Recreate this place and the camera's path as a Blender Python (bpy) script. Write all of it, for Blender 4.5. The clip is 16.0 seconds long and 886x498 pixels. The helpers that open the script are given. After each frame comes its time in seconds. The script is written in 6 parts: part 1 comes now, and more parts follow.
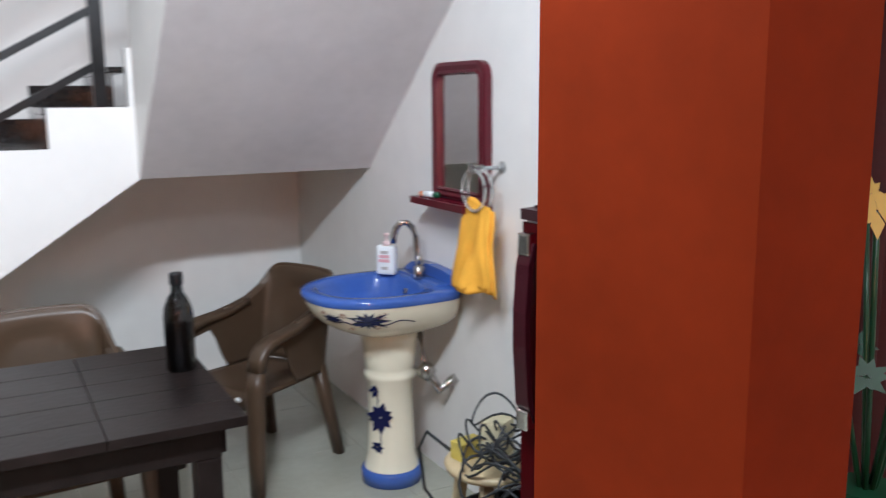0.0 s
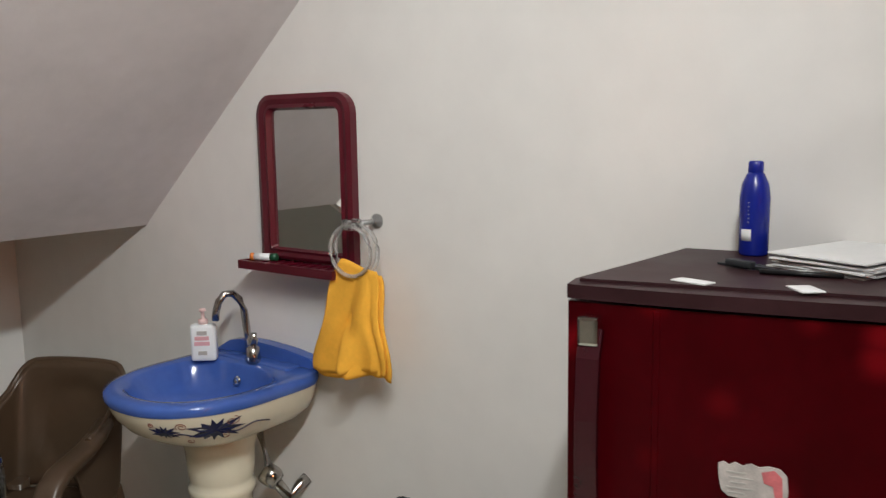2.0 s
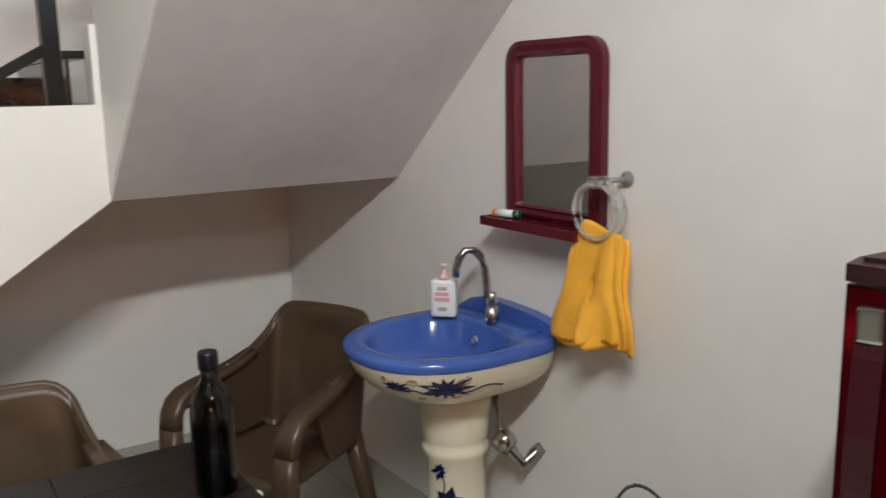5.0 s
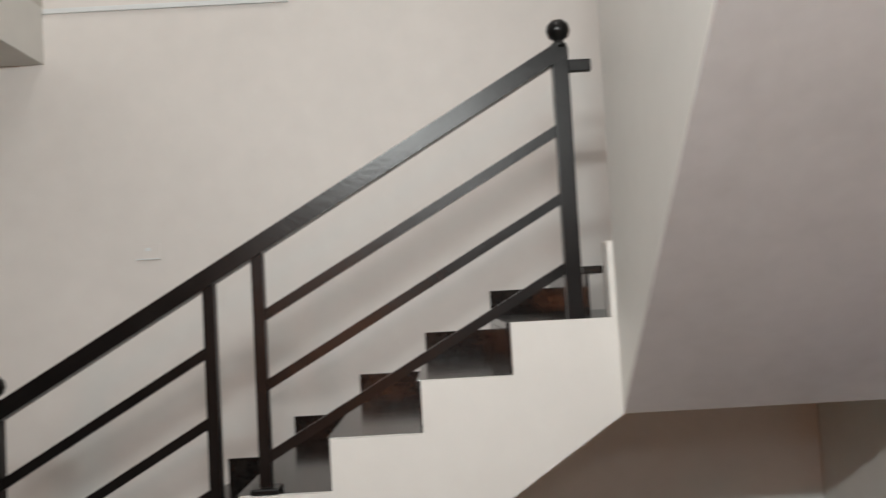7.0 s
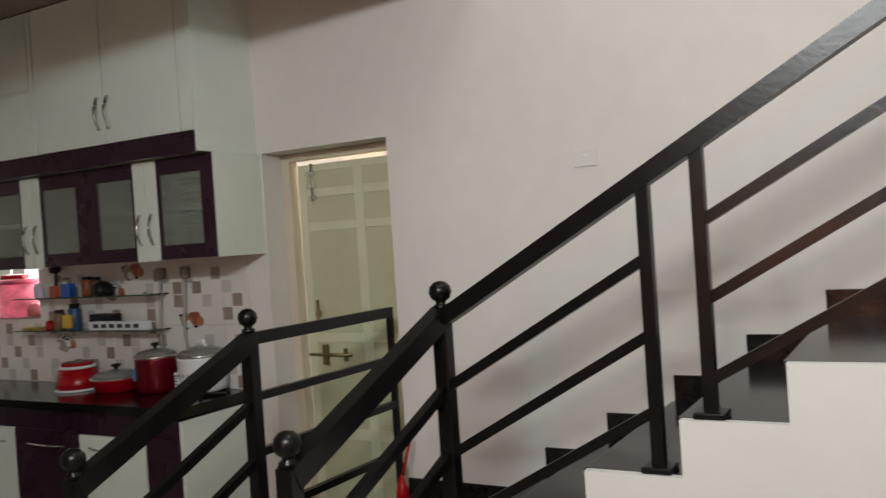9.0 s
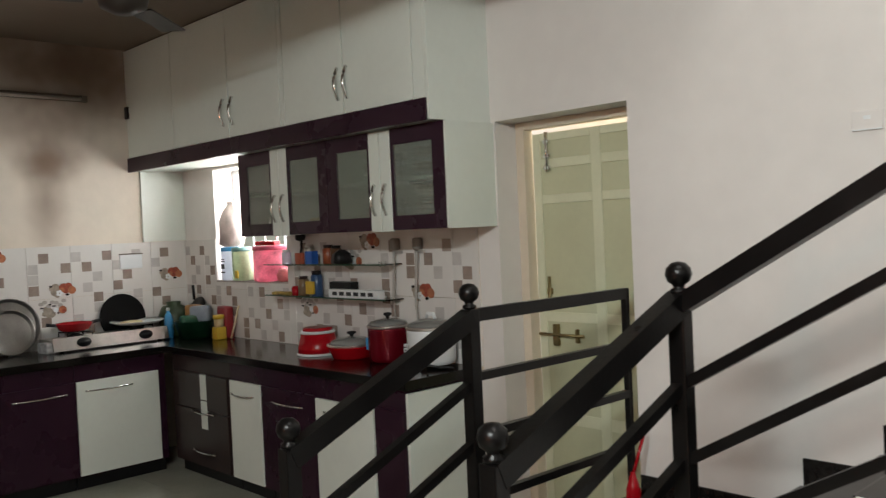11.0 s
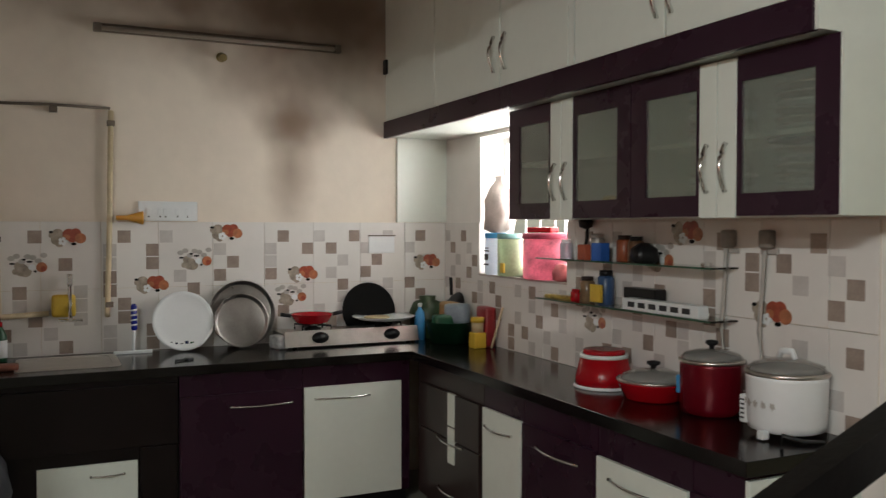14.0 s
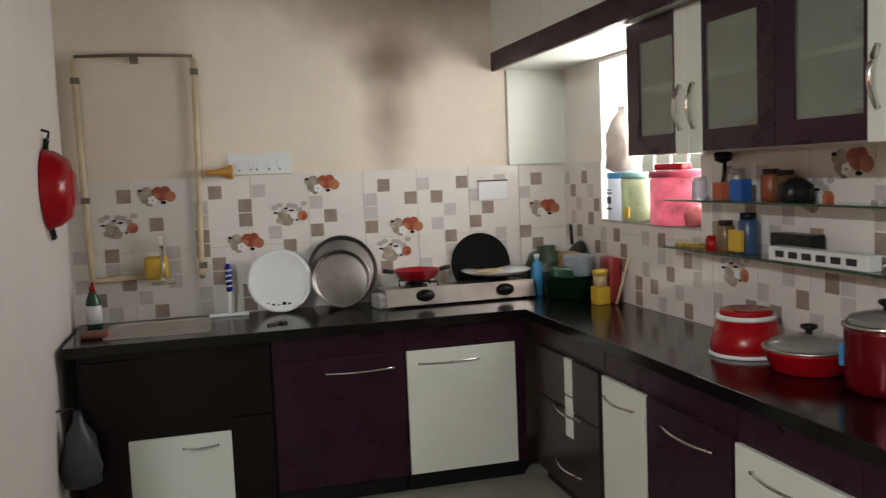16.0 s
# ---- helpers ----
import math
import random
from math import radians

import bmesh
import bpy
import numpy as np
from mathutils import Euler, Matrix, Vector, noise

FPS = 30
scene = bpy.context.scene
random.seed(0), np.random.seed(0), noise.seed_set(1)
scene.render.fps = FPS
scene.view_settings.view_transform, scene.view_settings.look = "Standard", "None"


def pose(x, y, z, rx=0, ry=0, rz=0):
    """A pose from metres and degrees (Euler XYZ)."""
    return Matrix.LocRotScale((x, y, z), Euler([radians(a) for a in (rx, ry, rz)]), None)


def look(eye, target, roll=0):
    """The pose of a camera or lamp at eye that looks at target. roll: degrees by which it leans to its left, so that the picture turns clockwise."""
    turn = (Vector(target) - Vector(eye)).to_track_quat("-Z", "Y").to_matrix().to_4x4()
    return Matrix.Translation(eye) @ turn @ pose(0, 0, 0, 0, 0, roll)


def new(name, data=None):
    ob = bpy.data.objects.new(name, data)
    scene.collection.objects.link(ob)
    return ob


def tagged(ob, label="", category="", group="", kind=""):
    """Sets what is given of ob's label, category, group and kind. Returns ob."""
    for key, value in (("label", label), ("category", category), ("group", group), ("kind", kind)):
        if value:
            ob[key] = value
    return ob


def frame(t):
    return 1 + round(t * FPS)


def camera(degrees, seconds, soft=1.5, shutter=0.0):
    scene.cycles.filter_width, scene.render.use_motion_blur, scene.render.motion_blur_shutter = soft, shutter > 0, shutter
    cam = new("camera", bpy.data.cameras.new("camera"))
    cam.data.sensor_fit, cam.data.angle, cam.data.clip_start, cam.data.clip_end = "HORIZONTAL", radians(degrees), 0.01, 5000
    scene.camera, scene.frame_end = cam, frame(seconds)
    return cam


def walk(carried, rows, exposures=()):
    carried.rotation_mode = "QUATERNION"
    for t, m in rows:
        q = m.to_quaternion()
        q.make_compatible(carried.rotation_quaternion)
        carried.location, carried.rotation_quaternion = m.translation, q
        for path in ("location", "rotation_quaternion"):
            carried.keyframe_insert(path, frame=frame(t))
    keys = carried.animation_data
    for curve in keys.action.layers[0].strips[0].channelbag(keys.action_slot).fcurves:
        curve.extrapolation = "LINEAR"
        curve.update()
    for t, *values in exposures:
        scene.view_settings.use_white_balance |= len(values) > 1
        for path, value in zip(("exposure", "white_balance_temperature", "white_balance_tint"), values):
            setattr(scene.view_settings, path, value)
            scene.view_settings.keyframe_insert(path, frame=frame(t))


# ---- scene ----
EXPOSURES = [(0.0, 0.58, 5500, 10), (0.6, 0.38, 5500, 4), (1.2, 0.30, 5400, 0), (1.8, 0.10, 6300, 10), (3.2, 0.10, 6300, 10), (5.5, 0.09, 6300, 9), (6.6, -0.07, 6300, 9), (7.4, -0.16, 6300, 9), (8.4, -0.12, 6300, 9), (10.2, 0.12, 6300, 8), (12.5, 0.2, 6200, 5), (13.5, 0.06, 6300, 7), (14.2, 0.14, 6400, 8), (15.0, 0.26, 6400, 8), (16.0, 0.38, 6400, 8)]

# seconds, eye x, y, z, heading to the left of +y, pitch up, lean
PATH = [
    (0.0, 3.263, -2.122, 1.585, -28.46, -9.97, -0.43),
    (0.5, 3.164, -1.864, 1.593, -41.27, -11.33, -2.72),
    (1.0, 3.085, -1.577, 1.578, -52.42, -12.48, 1.46),
    (1.3, 3.083, -1.430, 1.571, -55.00, -13.40, 1.30),
    (1.5, 3.081, -1.353, 1.568, -53.29, -11.91, 1.19),
    (2.0, 3.040, -1.221, 1.613, -52.13, -8.12, -0.91),
    (2.5, 3.015, -1.154, 1.603, -53.09, -7.48, -0.81),
    (3.0, 3.022, -1.131, 1.603, -52.84, -7.71, -0.51),
    (3.2, 3.028, -1.131, 1.606, -52.02, -7.74, -0.39),
    (5.3, 3.238, -1.142, 1.584, -29.38, -11.06, -1.37),
    (5.5, 3.228, -1.147, 1.584, -26.10, -11.06, -1.59),
    (6.0, 3.255, -1.096, 1.585, -17.26, -7.64, -2.48),
    (6.5, 3.241, -1.029, 1.615, -10.35, -1.17, -3.49),
    (7.0, 3.314, -1.022, 1.656, -0.30, 3.08, -3.09),
    (7.5, 3.367, -0.958, 1.644, 10.51, 0.58, -2.21),
    (8.0, 3.383, -0.895, 1.627, 18.36, -0.56, -3.06),
    (8.5, 3.325, -0.788, 1.626, 23.41, -0.65, -3.59),
    (9.0, 3.295, -0.724, 1.618, 29.67, -0.75, -3.81),
    (9.5, 3.336, -0.631, 1.624, 34.74, -1.15, -3.65),
    (10.0, 3.369, -0.559, 1.620, 40.44, -1.74, -3.52),
    (10.2, 3.360, -0.534, 1.614, 42.43, -2.14, -3.86),
    (12.3, 2.612, -0.254, 1.598, 48.28, 0.29, -0.85),
    (12.5, 2.511, -0.198, 1.593, 47.75, 0.55, -0.66),
    (13.0, 2.286, -0.053, 1.594, 50.92, 0.74, -0.55),
    (13.5, 2.113, 0.176, 1.574, 58.78, -0.33, 0.30),
    (14.0, 1.961, 0.348, 1.563, 64.71, -1.47, 0.05),
    (14.5, 1.783, 0.442, 1.567, 66.37, -2.51, -1.36),
    (15.0, 1.644, 0.571, 1.551, 67.99, -3.54, -1.74),
    (15.5, 1.573, 0.683, 1.551, 71.05, -4.30, -1.97),
    (16.0, 1.544, 0.729, 1.558, 74.67, -5.01, -2.37),
]


def aimed(x, y, z, yaw, pitch, lean):
    a, b = radians(yaw), radians(pitch)
    ahead = Vector((-math.sin(a) * math.cos(b), math.cos(a) * math.cos(b), math.sin(b)))
    return look((x, y, z), Vector((x, y, z)) + ahead * 2, lean)


cam = camera(54.62, 16.0, 1.3, 0.4)
walk(cam, [(r[0], aimed(*r[1:])) for r in PATH], EXPOSURES)

# ---- world and lights ----
world = bpy.data.worlds.new("world")
scene.world = world
world.use_nodes = True
wn = world.node_tree
sky = wn.nodes.new("ShaderNodeTexSky")
sky.sky_type, sky.sun_disc = "NISHITA", False
sky.sun_elevation, sky.sun_rotation = radians(48), radians(200)
wn.nodes["Background"].inputs[1].default_value = 0.12
wn.links.new(sky.outputs[0], wn.nodes["Background"].inputs[0])

sun_data = bpy.data.lights.new("sun", "SUN")
sun_data.energy, sun_data.angle, sun_data.color = 2.5, radians(0.6), (1.0, 0.95, 0.87)
sun = new("sun", sun_data)
sun.matrix_world = look((0, -6, 9), (0, 0, 0))


def area_lamp(name, eye, target, w, h, watts, colour):
    d = bpy.data.lights.new(name, "AREA")
    d.shape, d.size, d.size_y, d.energy, d.color = "RECTANGLE", w, h, watts, colour
    ob = new(name, d)
    ob.matrix_world = look(eye, target)
    return ob


area_lamp("hall_tube_lamp", (3.0, -1.36, 2.84), (2.6, 1.0, 1.3), 1.2, 0.06, 80, (0.95, 0.965, 0.925))
# Added warm fill with no real source; tints the shade under the stairs.
area_lamp("hall_bulb_lamp", (2.3, -4.30, 1.45), (3.4, 1.5, 1.0), 0.6, 0.4, 20, (1.0, 0.36, 0.15))
# Unseen fill, added to brighten the orange column's hall-side face.
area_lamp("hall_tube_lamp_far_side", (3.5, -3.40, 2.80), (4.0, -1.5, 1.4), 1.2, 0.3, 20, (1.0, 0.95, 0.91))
# Unseen light from overhead, added to brighten the stair wall.
area_lamp("stairwell_lamp", (3.1, 0.9, 5.5), (3.1, 1.2, 0), 1.6, 1.2, 32, (1.0, 0.94, 0.88))
area_lamp("kitchen_window_lamp", (-2.13, 2.97, 1.70), (-2.5, 1.4, 1.65), 0.85, 0.75, 23, (1.0, 0.95, 0.90))


# ---- materials ----
def mat(name, colour, rough=0.5, metal=0.0, var=0.12, scale=6.0, bump=0.0, bscale=60.0, spec=0.5, coat=0.0, fine=None, tint=None):
    m = bpy.data.materials.new(name)
    m.use_nodes = True
    t = m.node_tree
    b = t.nodes["Principled BSDF"]
    b.inputs["Metallic"].default_value = metal
    b.inputs["Specular IOR Level"].default_value = spec
    b.inputs["Coat Weight"].default_value = coat
    geo = t.nodes.new("ShaderNodeNewGeometry")
    n1 = t.nodes.new("ShaderNodeTexNoise")
    n1.inputs["Scale"].default_value, n1.inputs["Detail"].default_value = scale, 6
    n2 = t.nodes.new("ShaderNodeTexNoise")
    n2.inputs["Scale"].default_value, n2.inputs["Detail"].default_value = fine or scale * 9, 4
    for n in (n1, n2):
        t.links.new(geo.outputs["Position"], n.inputs["Vector"])
    add = t.nodes.new("ShaderNodeMath")
    add.operation = "MULTIPLY_ADD"
    add.inputs[1].default_value = 0.4
    t.links.new(n2.outputs[0], add.inputs[0])
    t.links.new(n1.outputs[0], add.inputs[2])
    ramp = t.nodes.new("ShaderNodeValToRGB")
    ramp.color_ramp.elements[0].position, ramp.color_ramp.elements[1].position = 0.35, 1.05
    dark = tint or colour
    ramp.color_ramp.elements[0].color = (*[max(0, c * (1 - var * 2.0)) for c in dark], 1)
    ramp.color_ramp.elements[1].color = (*[min(1, c * (1 + var)) for c in colour], 1)
    t.links.new(add.outputs[0], ramp.inputs[0])
    t.links.new(ramp.outputs[0], b.inputs["Base Color"])
    rr = t.nodes.new("ShaderNodeMapRange")
    rr.inputs[3].default_value, rr.inputs[4].default_value = max(0.02, rough * 0.8), min(1, rough * 1.2)
    t.links.new(n1.outputs[0], rr.inputs[0])
    t.links.new(rr.outputs[0], b.inputs["Roughness"])
    if bump:
        bn = t.nodes.new("ShaderNodeTexNoise")
        bn.inputs["Scale"].default_value, bn.inputs["Detail"].default_value = bscale, 3
        t.links.new(geo.outputs["Position"], bn.inputs["Vector"])
        bp = t.nodes.new("ShaderNodeBump")
        bp.inputs["Strength"].default_value, bp.inputs["Distance"].default_value = bump, 0.004
        t.links.new(bn.outputs[0], bp.inputs["Height"])
        t.links.new(bp.outputs[0], b.inputs["Normal"])
    return m


def glass(name, colour, rough=0.0, ior=1.45):
    m = bpy.data.materials.new(name)
    m.use_nodes = True
    b = m.node_tree.nodes["Principled BSDF"]
    b.inputs["Base Color"].default_value = (*colour, 1)
    b.inputs["Roughness"].default_value = rough
    b.inputs["Transmission Weight"].default_value = 1
    b.inputs["IOR"].default_value = ior
    return m


M_WALL = mat("wall_paint", (0.76, 0.73, 0.70), 0.55, 0, 0.05, 1.1, 0.16, 28, 0.35)
M_WHITE = mat("stringer_paint", (0.74, 0.72, 0.69), 0.5, 0, 0.03, 1.5, 0.12, 35, 0.35)
M_SOFFIT = mat("soffit_paint", (0.68, 0.64, 0.635), 0.6, 0, 0.08, 1.6, 0.22, 22, 0.3)
M_CEIL = mat("ceiling_paint", (0.70, 0.68, 0.64), 0.7, 0, 0.05, 1.5, 0.1, 40, 0.3)
M_ORANGE = mat("orange_wall_paint", (0.182, 0.022, 0.004), 0.65, 0, 0.16, 2.2, 0.25, 22, 0.07)
M_FLOOR = mat("floor_tile_glaze", (0.36, 0.36, 0.30), 0.22, 0, 0.08, 3.0)
M_GRANITE = mat("black_granite", (0.007, 0.0055, 0.005), 0.17, 0, 0.5, 60, 0, 60, 0.36, 0.0, 300)
M_TREAD = mat("dark_granite_tread", (0.016, 0.014, 0.013), 0.16, 0, 0.35, 30, 0.0, 60, 0.42, 0, 220)
M_IRON = mat("black_painted_iron", (0.0055, 0.005, 0.005), 0.30, 0, 0.3, 8, 0.14, 60, 0.30)
M_PURPLE = mat("aubergine_laminate", (0.027, 0.008, 0.019), 0.28, 0, 0.10, 4, 0, 60, 0.28)
M_BROWN = mat("dark_brown_laminate", (0.032, 0.020, 0.019), 0.3, 0, 0.10, 4, 0, 60, 0.3)
M_LAM = mat("white_laminate", (0.74, 0.79, 0.73), 0.32, 0, 0.03, 3)
M_CHROME = mat("chrome", (0.75, 0.75, 0.73), 0.14, 1, 0.05, 20)
M_TAP = mat("worn_chrome", (0.48, 0.46, 0.44), 0.2, 1, 0.12, 30)
M_STEEL = mat("stainless_steel", (0.60, 0.57, 0.53), 0.36, 1, 0.10, 14)
M_SINKF = mat("dark_sink_front", (0.008, 0.0045, 0.0045), 0.3, 0, 0.2, 6, 0, 60, 0.22)
M_THALI = mat("dull_plate_steel", (0.40, 0.385, 0.37), 0.30, 1, 0.10, 10)
M_CASTI = mat("black_cast_iron", (0.006, 0.006, 0.006), 0.7, 0, 0.2, 14, 0, 60, 0.12)
M_BLACK = mat("black_plastic", (0.007, 0.007, 0.008), 0.35, 0, 0.15, 10, 0, 60, 0.3)
M_RED = mat("red_plastic", (0.36, 0.004, 0.010), 0.25, 0, 0.08, 8, 0, 60, 0.32)
M_COOKRED = mat("metallic_red_enamel", (0.145, 0.003, 0.011), 0.24, 0.3, 0.1, 8, 0, 60, 0.35)
M_WPLASTIC = mat("white_plastic", (0.76, 0.79, 0.80), 0.3, 0, 0.03, 5)
M_CERAMIC = mat("cream_ceramic", (0.74, 0.70, 0.55), 0.12, 0, 0.03, 4)
M_BLUE = mat("blue_glaze", (0.052, 0.115, 0.40), 0.14, 0, 0.10, 5)
M_NAVY = mat("navy_glaze", (0.007, 0.010, 0.055), 0.15, 0, 0.1, 8)
M_MAROON = mat("maroon_plastic", (0.085, 0.004, 0.012), 0.3, 0, 0.01, 4)
M_TOWEL = mat("orange_towel_cloth", (0.92, 0.46, 0.055), 0.9, 0, 0.08, 9, 0.22, 700, 0.1)
M_CHAIR = mat("brown_moulded_plastic", (0.066, 0.041, 0.024), 0.36, 0, 0.08, 5)
M_TABLE = mat("dark_stained_wood", (0.014, 0.010, 0.009), 0.36, 0, 0.3, 9, 0.2, 40, 0.18)
M_DOOR = mat("pale_green_door_paint", (0.56, 0.57, 0.38), 0.4, 0, 0.05, 3)
M_DOORL = mat("paler_door_paint", (0.68, 0.69, 0.50), 0.4, 0, 0.05, 5)
M_FRAME = mat("door_frame_plaster", (0.66, 0.58, 0.46), 0.55, 0, 0.06, 3)
M_PIPE = mat("aged_ivory_pipe", (0.66, 0.55, 0.36), 0.45, 0, 0.15, 12)
M_GOLD = mat("aged_brass", (0.32, 0.25, 0.12), 0.35, 0.9, 0.2, 20)
M_BOTTLE = mat("cobalt_blue_plastic", (0.006, 0.016, 0.24), 0.25, 0, 0.08, 8)
M_PAPER = mat("paper", (0.74, 0.74, 0.74), 0.8, 0, 0.05, 12)
M_YELLOW = mat("yellow_plastic", (0.62, 0.42, 0.04), 0.4, 0, 0.08, 8)
M_GREEN = mat("green_plastic", (0.012, 0.075, 0.035), 0.35, 0, 0.12, 8)
M_LBLUE = mat("light_blue_plastic", (0.06, 0.30, 0.60), 0.35, 0, 0.08, 8)
M_PINK = mat("pink_plastic_bag", (0.62, 0.10, 0.17), 0.35, 0, 0.25, 14, 0.5, 40)
M_PINKT = mat("faded_red_print", (0.62, 0.16, 0.17), 0.6, 0, 0.2, 30)
M_LEAFG = mat("leaf_green_print", (0.10, 0.36, 0.08), 0.4, 0, 0.12, 20)
M_TEAL = mat("teal_plastic", (0.16, 0.32, 0.30), 0.4, 0, 0.15, 9)
M_ORANGEP = mat("orange_plastic", (0.70, 0.20, 0.03), 0.4, 0, 0.1, 9)
M_BEIGE = mat("beige_plastic", (0.55, 0.44, 0.26), 0.45, 0, 0.1, 8)
M_GREYC = mat("dark_grey_cable", (0.02, 0.022, 0.025), 0.5, 0, 0.15, 20)
M_GREYT = mat("grey_print", (0.42, 0.40, 0.37), 0.3, 0, 0.1, 20)
M_REDT = mat("red_fruit_print", (0.34, 0.075, 0.04), 0.3, 0, 0.25, 40)
M_ORT = mat("orange_fruit_print", (0.46, 0.17, 0.08), 0.3, 0, 0.25, 40)
M_FAN = mat("dark_fan_enamel", (0.035, 0.027, 0.022), 0.5, 0, 0.2, 9)
M_TENDRIL = mat("brown_painted_line", (0.20, 0.06, 0.03), 0.3, 0, 0.1, 9)
M_SOOT = mat("dusty_tube_batten", (0.16, 0.13, 0.10), 0.7, 0, 0.25, 9)
G_SHELF = glass("green_shelf_glass", (0.75, 0.88, 0.82), 0.02)
G_FROST = glass("frosted_cabinet_glass", (0.66, 0.73, 0.65), 0.14)
G_FROST.node_tree.nodes["Principled BSDF"].inputs["Transmission Weight"].default_value = 0.82
G_LID = glass("lid_glass", (0.50, 0.50, 0.48), 0.05)
G_LID.node_tree.nodes["Principled BSDF"].inputs["Transmission Weight"].default_value = 0.6
G_DARK = glass("dark_bottle_glass", (0.10, 0.10, 0.11), 0.04)
G_CLEAR = glass("clear_acrylic", (0.95, 0.96, 0.95), 0.02)
M_MIRROR = mat("mirror_silver", (0.80, 0.82, 0.80), 0.015, 1, 0.0, 3)


# ---- mesh helpers ----
def box(bm, x0, y0, z0, x1, y1, z1, bev=0.0, m=None, taper=None):
    r = bmesh.ops.create_cube(bm, size=1)
    vs = r["verts"]
    for v in vs:
        v.co = Vector(((x0 + x1) / 2 + v.co.x * (x1 - x0), (y0 + y1) / 2 + v.co.y * (y1 - y0), (z0 + z1) / 2 + v.co.z * (z1 - z0)))
    if bev:
        es = list({e for v in vs for e in v.link_edges})
        out = bmesh.ops.bevel(bm, geom=es, offset=bev, segments=2, affect="EDGES", profile=0.6)
        vs = list({v for f in out["faces"] for v in f.verts} | {v for v in vs if v.is_valid})
    if m is not None:
        bmesh.ops.transform(bm, matrix=m, verts=vs)
    return vs


def boxed(*a, **k):
    bm = bmesh.new()
    box(bm, *a, **k)
    return bm


def lathe(bm, prof, seg=32, at=(0, 0, 0), sx=1.0, sy=1.0, m=None, shape=None):
    """A turned body from (radius, height) pairs."""
    rings = []
    for r, z in prof:
        ring = []
        for i in range(seg):
            a = 2 * math.pi * i / seg
            k = shape(a, z) if shape else 1.0
            p = Vector((at[0] + r * k * sx * math.cos(a), at[1] + r * k * sy * math.sin(a), at[2] + z))
            ring.append(bm.verts.new(m @ p if m else p))
        rings.append(ring)
    for a, b in zip(rings, rings[1:]):
        for i in range(seg):
            j = (i + 1) % seg
            f = bm.faces.new((a[i], a[j], b[j], b[i]))
            f.smooth = True
    for ring, flip in ((rings[0], True), (rings[-1], False)):
        try:
            bm.faces.new(list(reversed(ring)) if flip else ring)
        except ValueError:
            pass
    return bm


def turned(prof, seg=32, **k):
    return lathe(bmesh.new(), prof, seg, **k)


def tube(bm, pts, r, seg=8, closed=False, flat=None):
    """A round (or, with flat=(half width, half height), square) bar along points."""
    pts = [Vector(p) for p in pts]
    rings, n = [], len(pts)
    for i, p in enumerate(pts):
        a, b = pts[i - 1] if (i or closed) else p, pts[(i + 1) % n] if (i < n - 1 or closed) else p
        d = (b - a).normalized()
        up = Vector((0, 0, 1)) if abs(d.z) < 0.95 else Vector((0, 1, 0))
        s = d.cross(up).normalized()
        u = s.cross(d).normalized()
        if flat:
            ring = [p + s * flat[0] * i2 + u * flat[1] * j2 for i2, j2 in ((1, 1), (-1, 1), (-1, -1), (1, -1))]
        else:
            ring = [p + s * r * math.cos(2 * math.pi * k / seg) + u * r * math.sin(2 * math.pi * k / seg) for k in range(seg)]
        rings.append([bm.verts.new(q) for q in ring])
    k = len(rings[0])
    for a, b in list(zip(rings, rings[1:])) + ([(rings[-1], rings[0])] if closed else []):
        for i in range(k):
            j = (i + 1) % k
            f = bm.faces.new((a[i], a[j], b[j], b[i]))
            f.smooth = not flat
    if not closed:
        bm.faces.new(list(reversed(rings[0])))
        bm.faces.new(rings[-1])
    return bm


def rod(pts, r, seg=8, closed=False, flat=None):
    return tube(bmesh.new(), pts, r, seg, closed, flat)


def prism(poly, axis, a, b):
    """A polygon in the plane across axis, drawn out from a to b."""
    bm = bmesh.new()
    def put(u, v, w):
        return {"y": (u, w, v), "x": (w, u, v), "z": (u, v, w)}[axis]
    lo = [bm.verts.new(put(u, v, a)) for u, v in poly]
    hi = [bm.verts.new(put(u, v, b)) for u, v in poly]
    n = len(poly)
    bm.faces.new(lo)
    bm.faces.new(list(reversed(hi)))
    for i in range(n):
        j = (i + 1) % n
        bm.faces.new((lo[j], lo[i], hi[i], hi[j]))
    bmesh.ops.recalc_face_normals(bm, faces=bm.faces)
    return bm


def disc(bm, c, r, normal, n=20, depth=0.0015, sx=1.0):
    """A thin round plate whose face looks along x or y."""
    vs, ws = [], []
    for i in range(n):
        a = 2 * math.pi * i / n
        p = (0, r * sx * math.cos(a), r * math.sin(a)) if normal[0] else (r * sx * math.cos(a), 0, r * math.sin(a))
        q = Vector(c) + Vector(p)
        vs.append(bm.verts.new(q))
        ws.append(bm.verts.new(q + Vector(normal) * depth))
    bm.faces.new(ws)
    for i in range(n):
        bm.faces.new((vs[i], vs[(i + 1) % n], ws[(i + 1) % n], ws[i]))
    bmesh.ops.recalc_face_normals(bm, faces=bm.faces)


def mesh_of(name, bm, material):
    me = bpy.data.meshes.new(name)
    bmesh.ops.recalc_face_normals(bm, faces=bm.faces)
    bm.to_mesh(me)
    bm.free()
    me.materials.append(material)
    return me


def part(name, bm, material, parent, label=""):
    ob = new(name, mesh_of(name, bm, material))
    ob.parent = parent
    return tagged(ob, label)


def thing(name, label, category, at=(0, 0, 0), turn=0, group=""):
    e = new(name)
    e.empty_display_size = 0.05
    e.matrix_world = pose(*at, 0, 0, turn)
    return tagged(e, label, category, group)


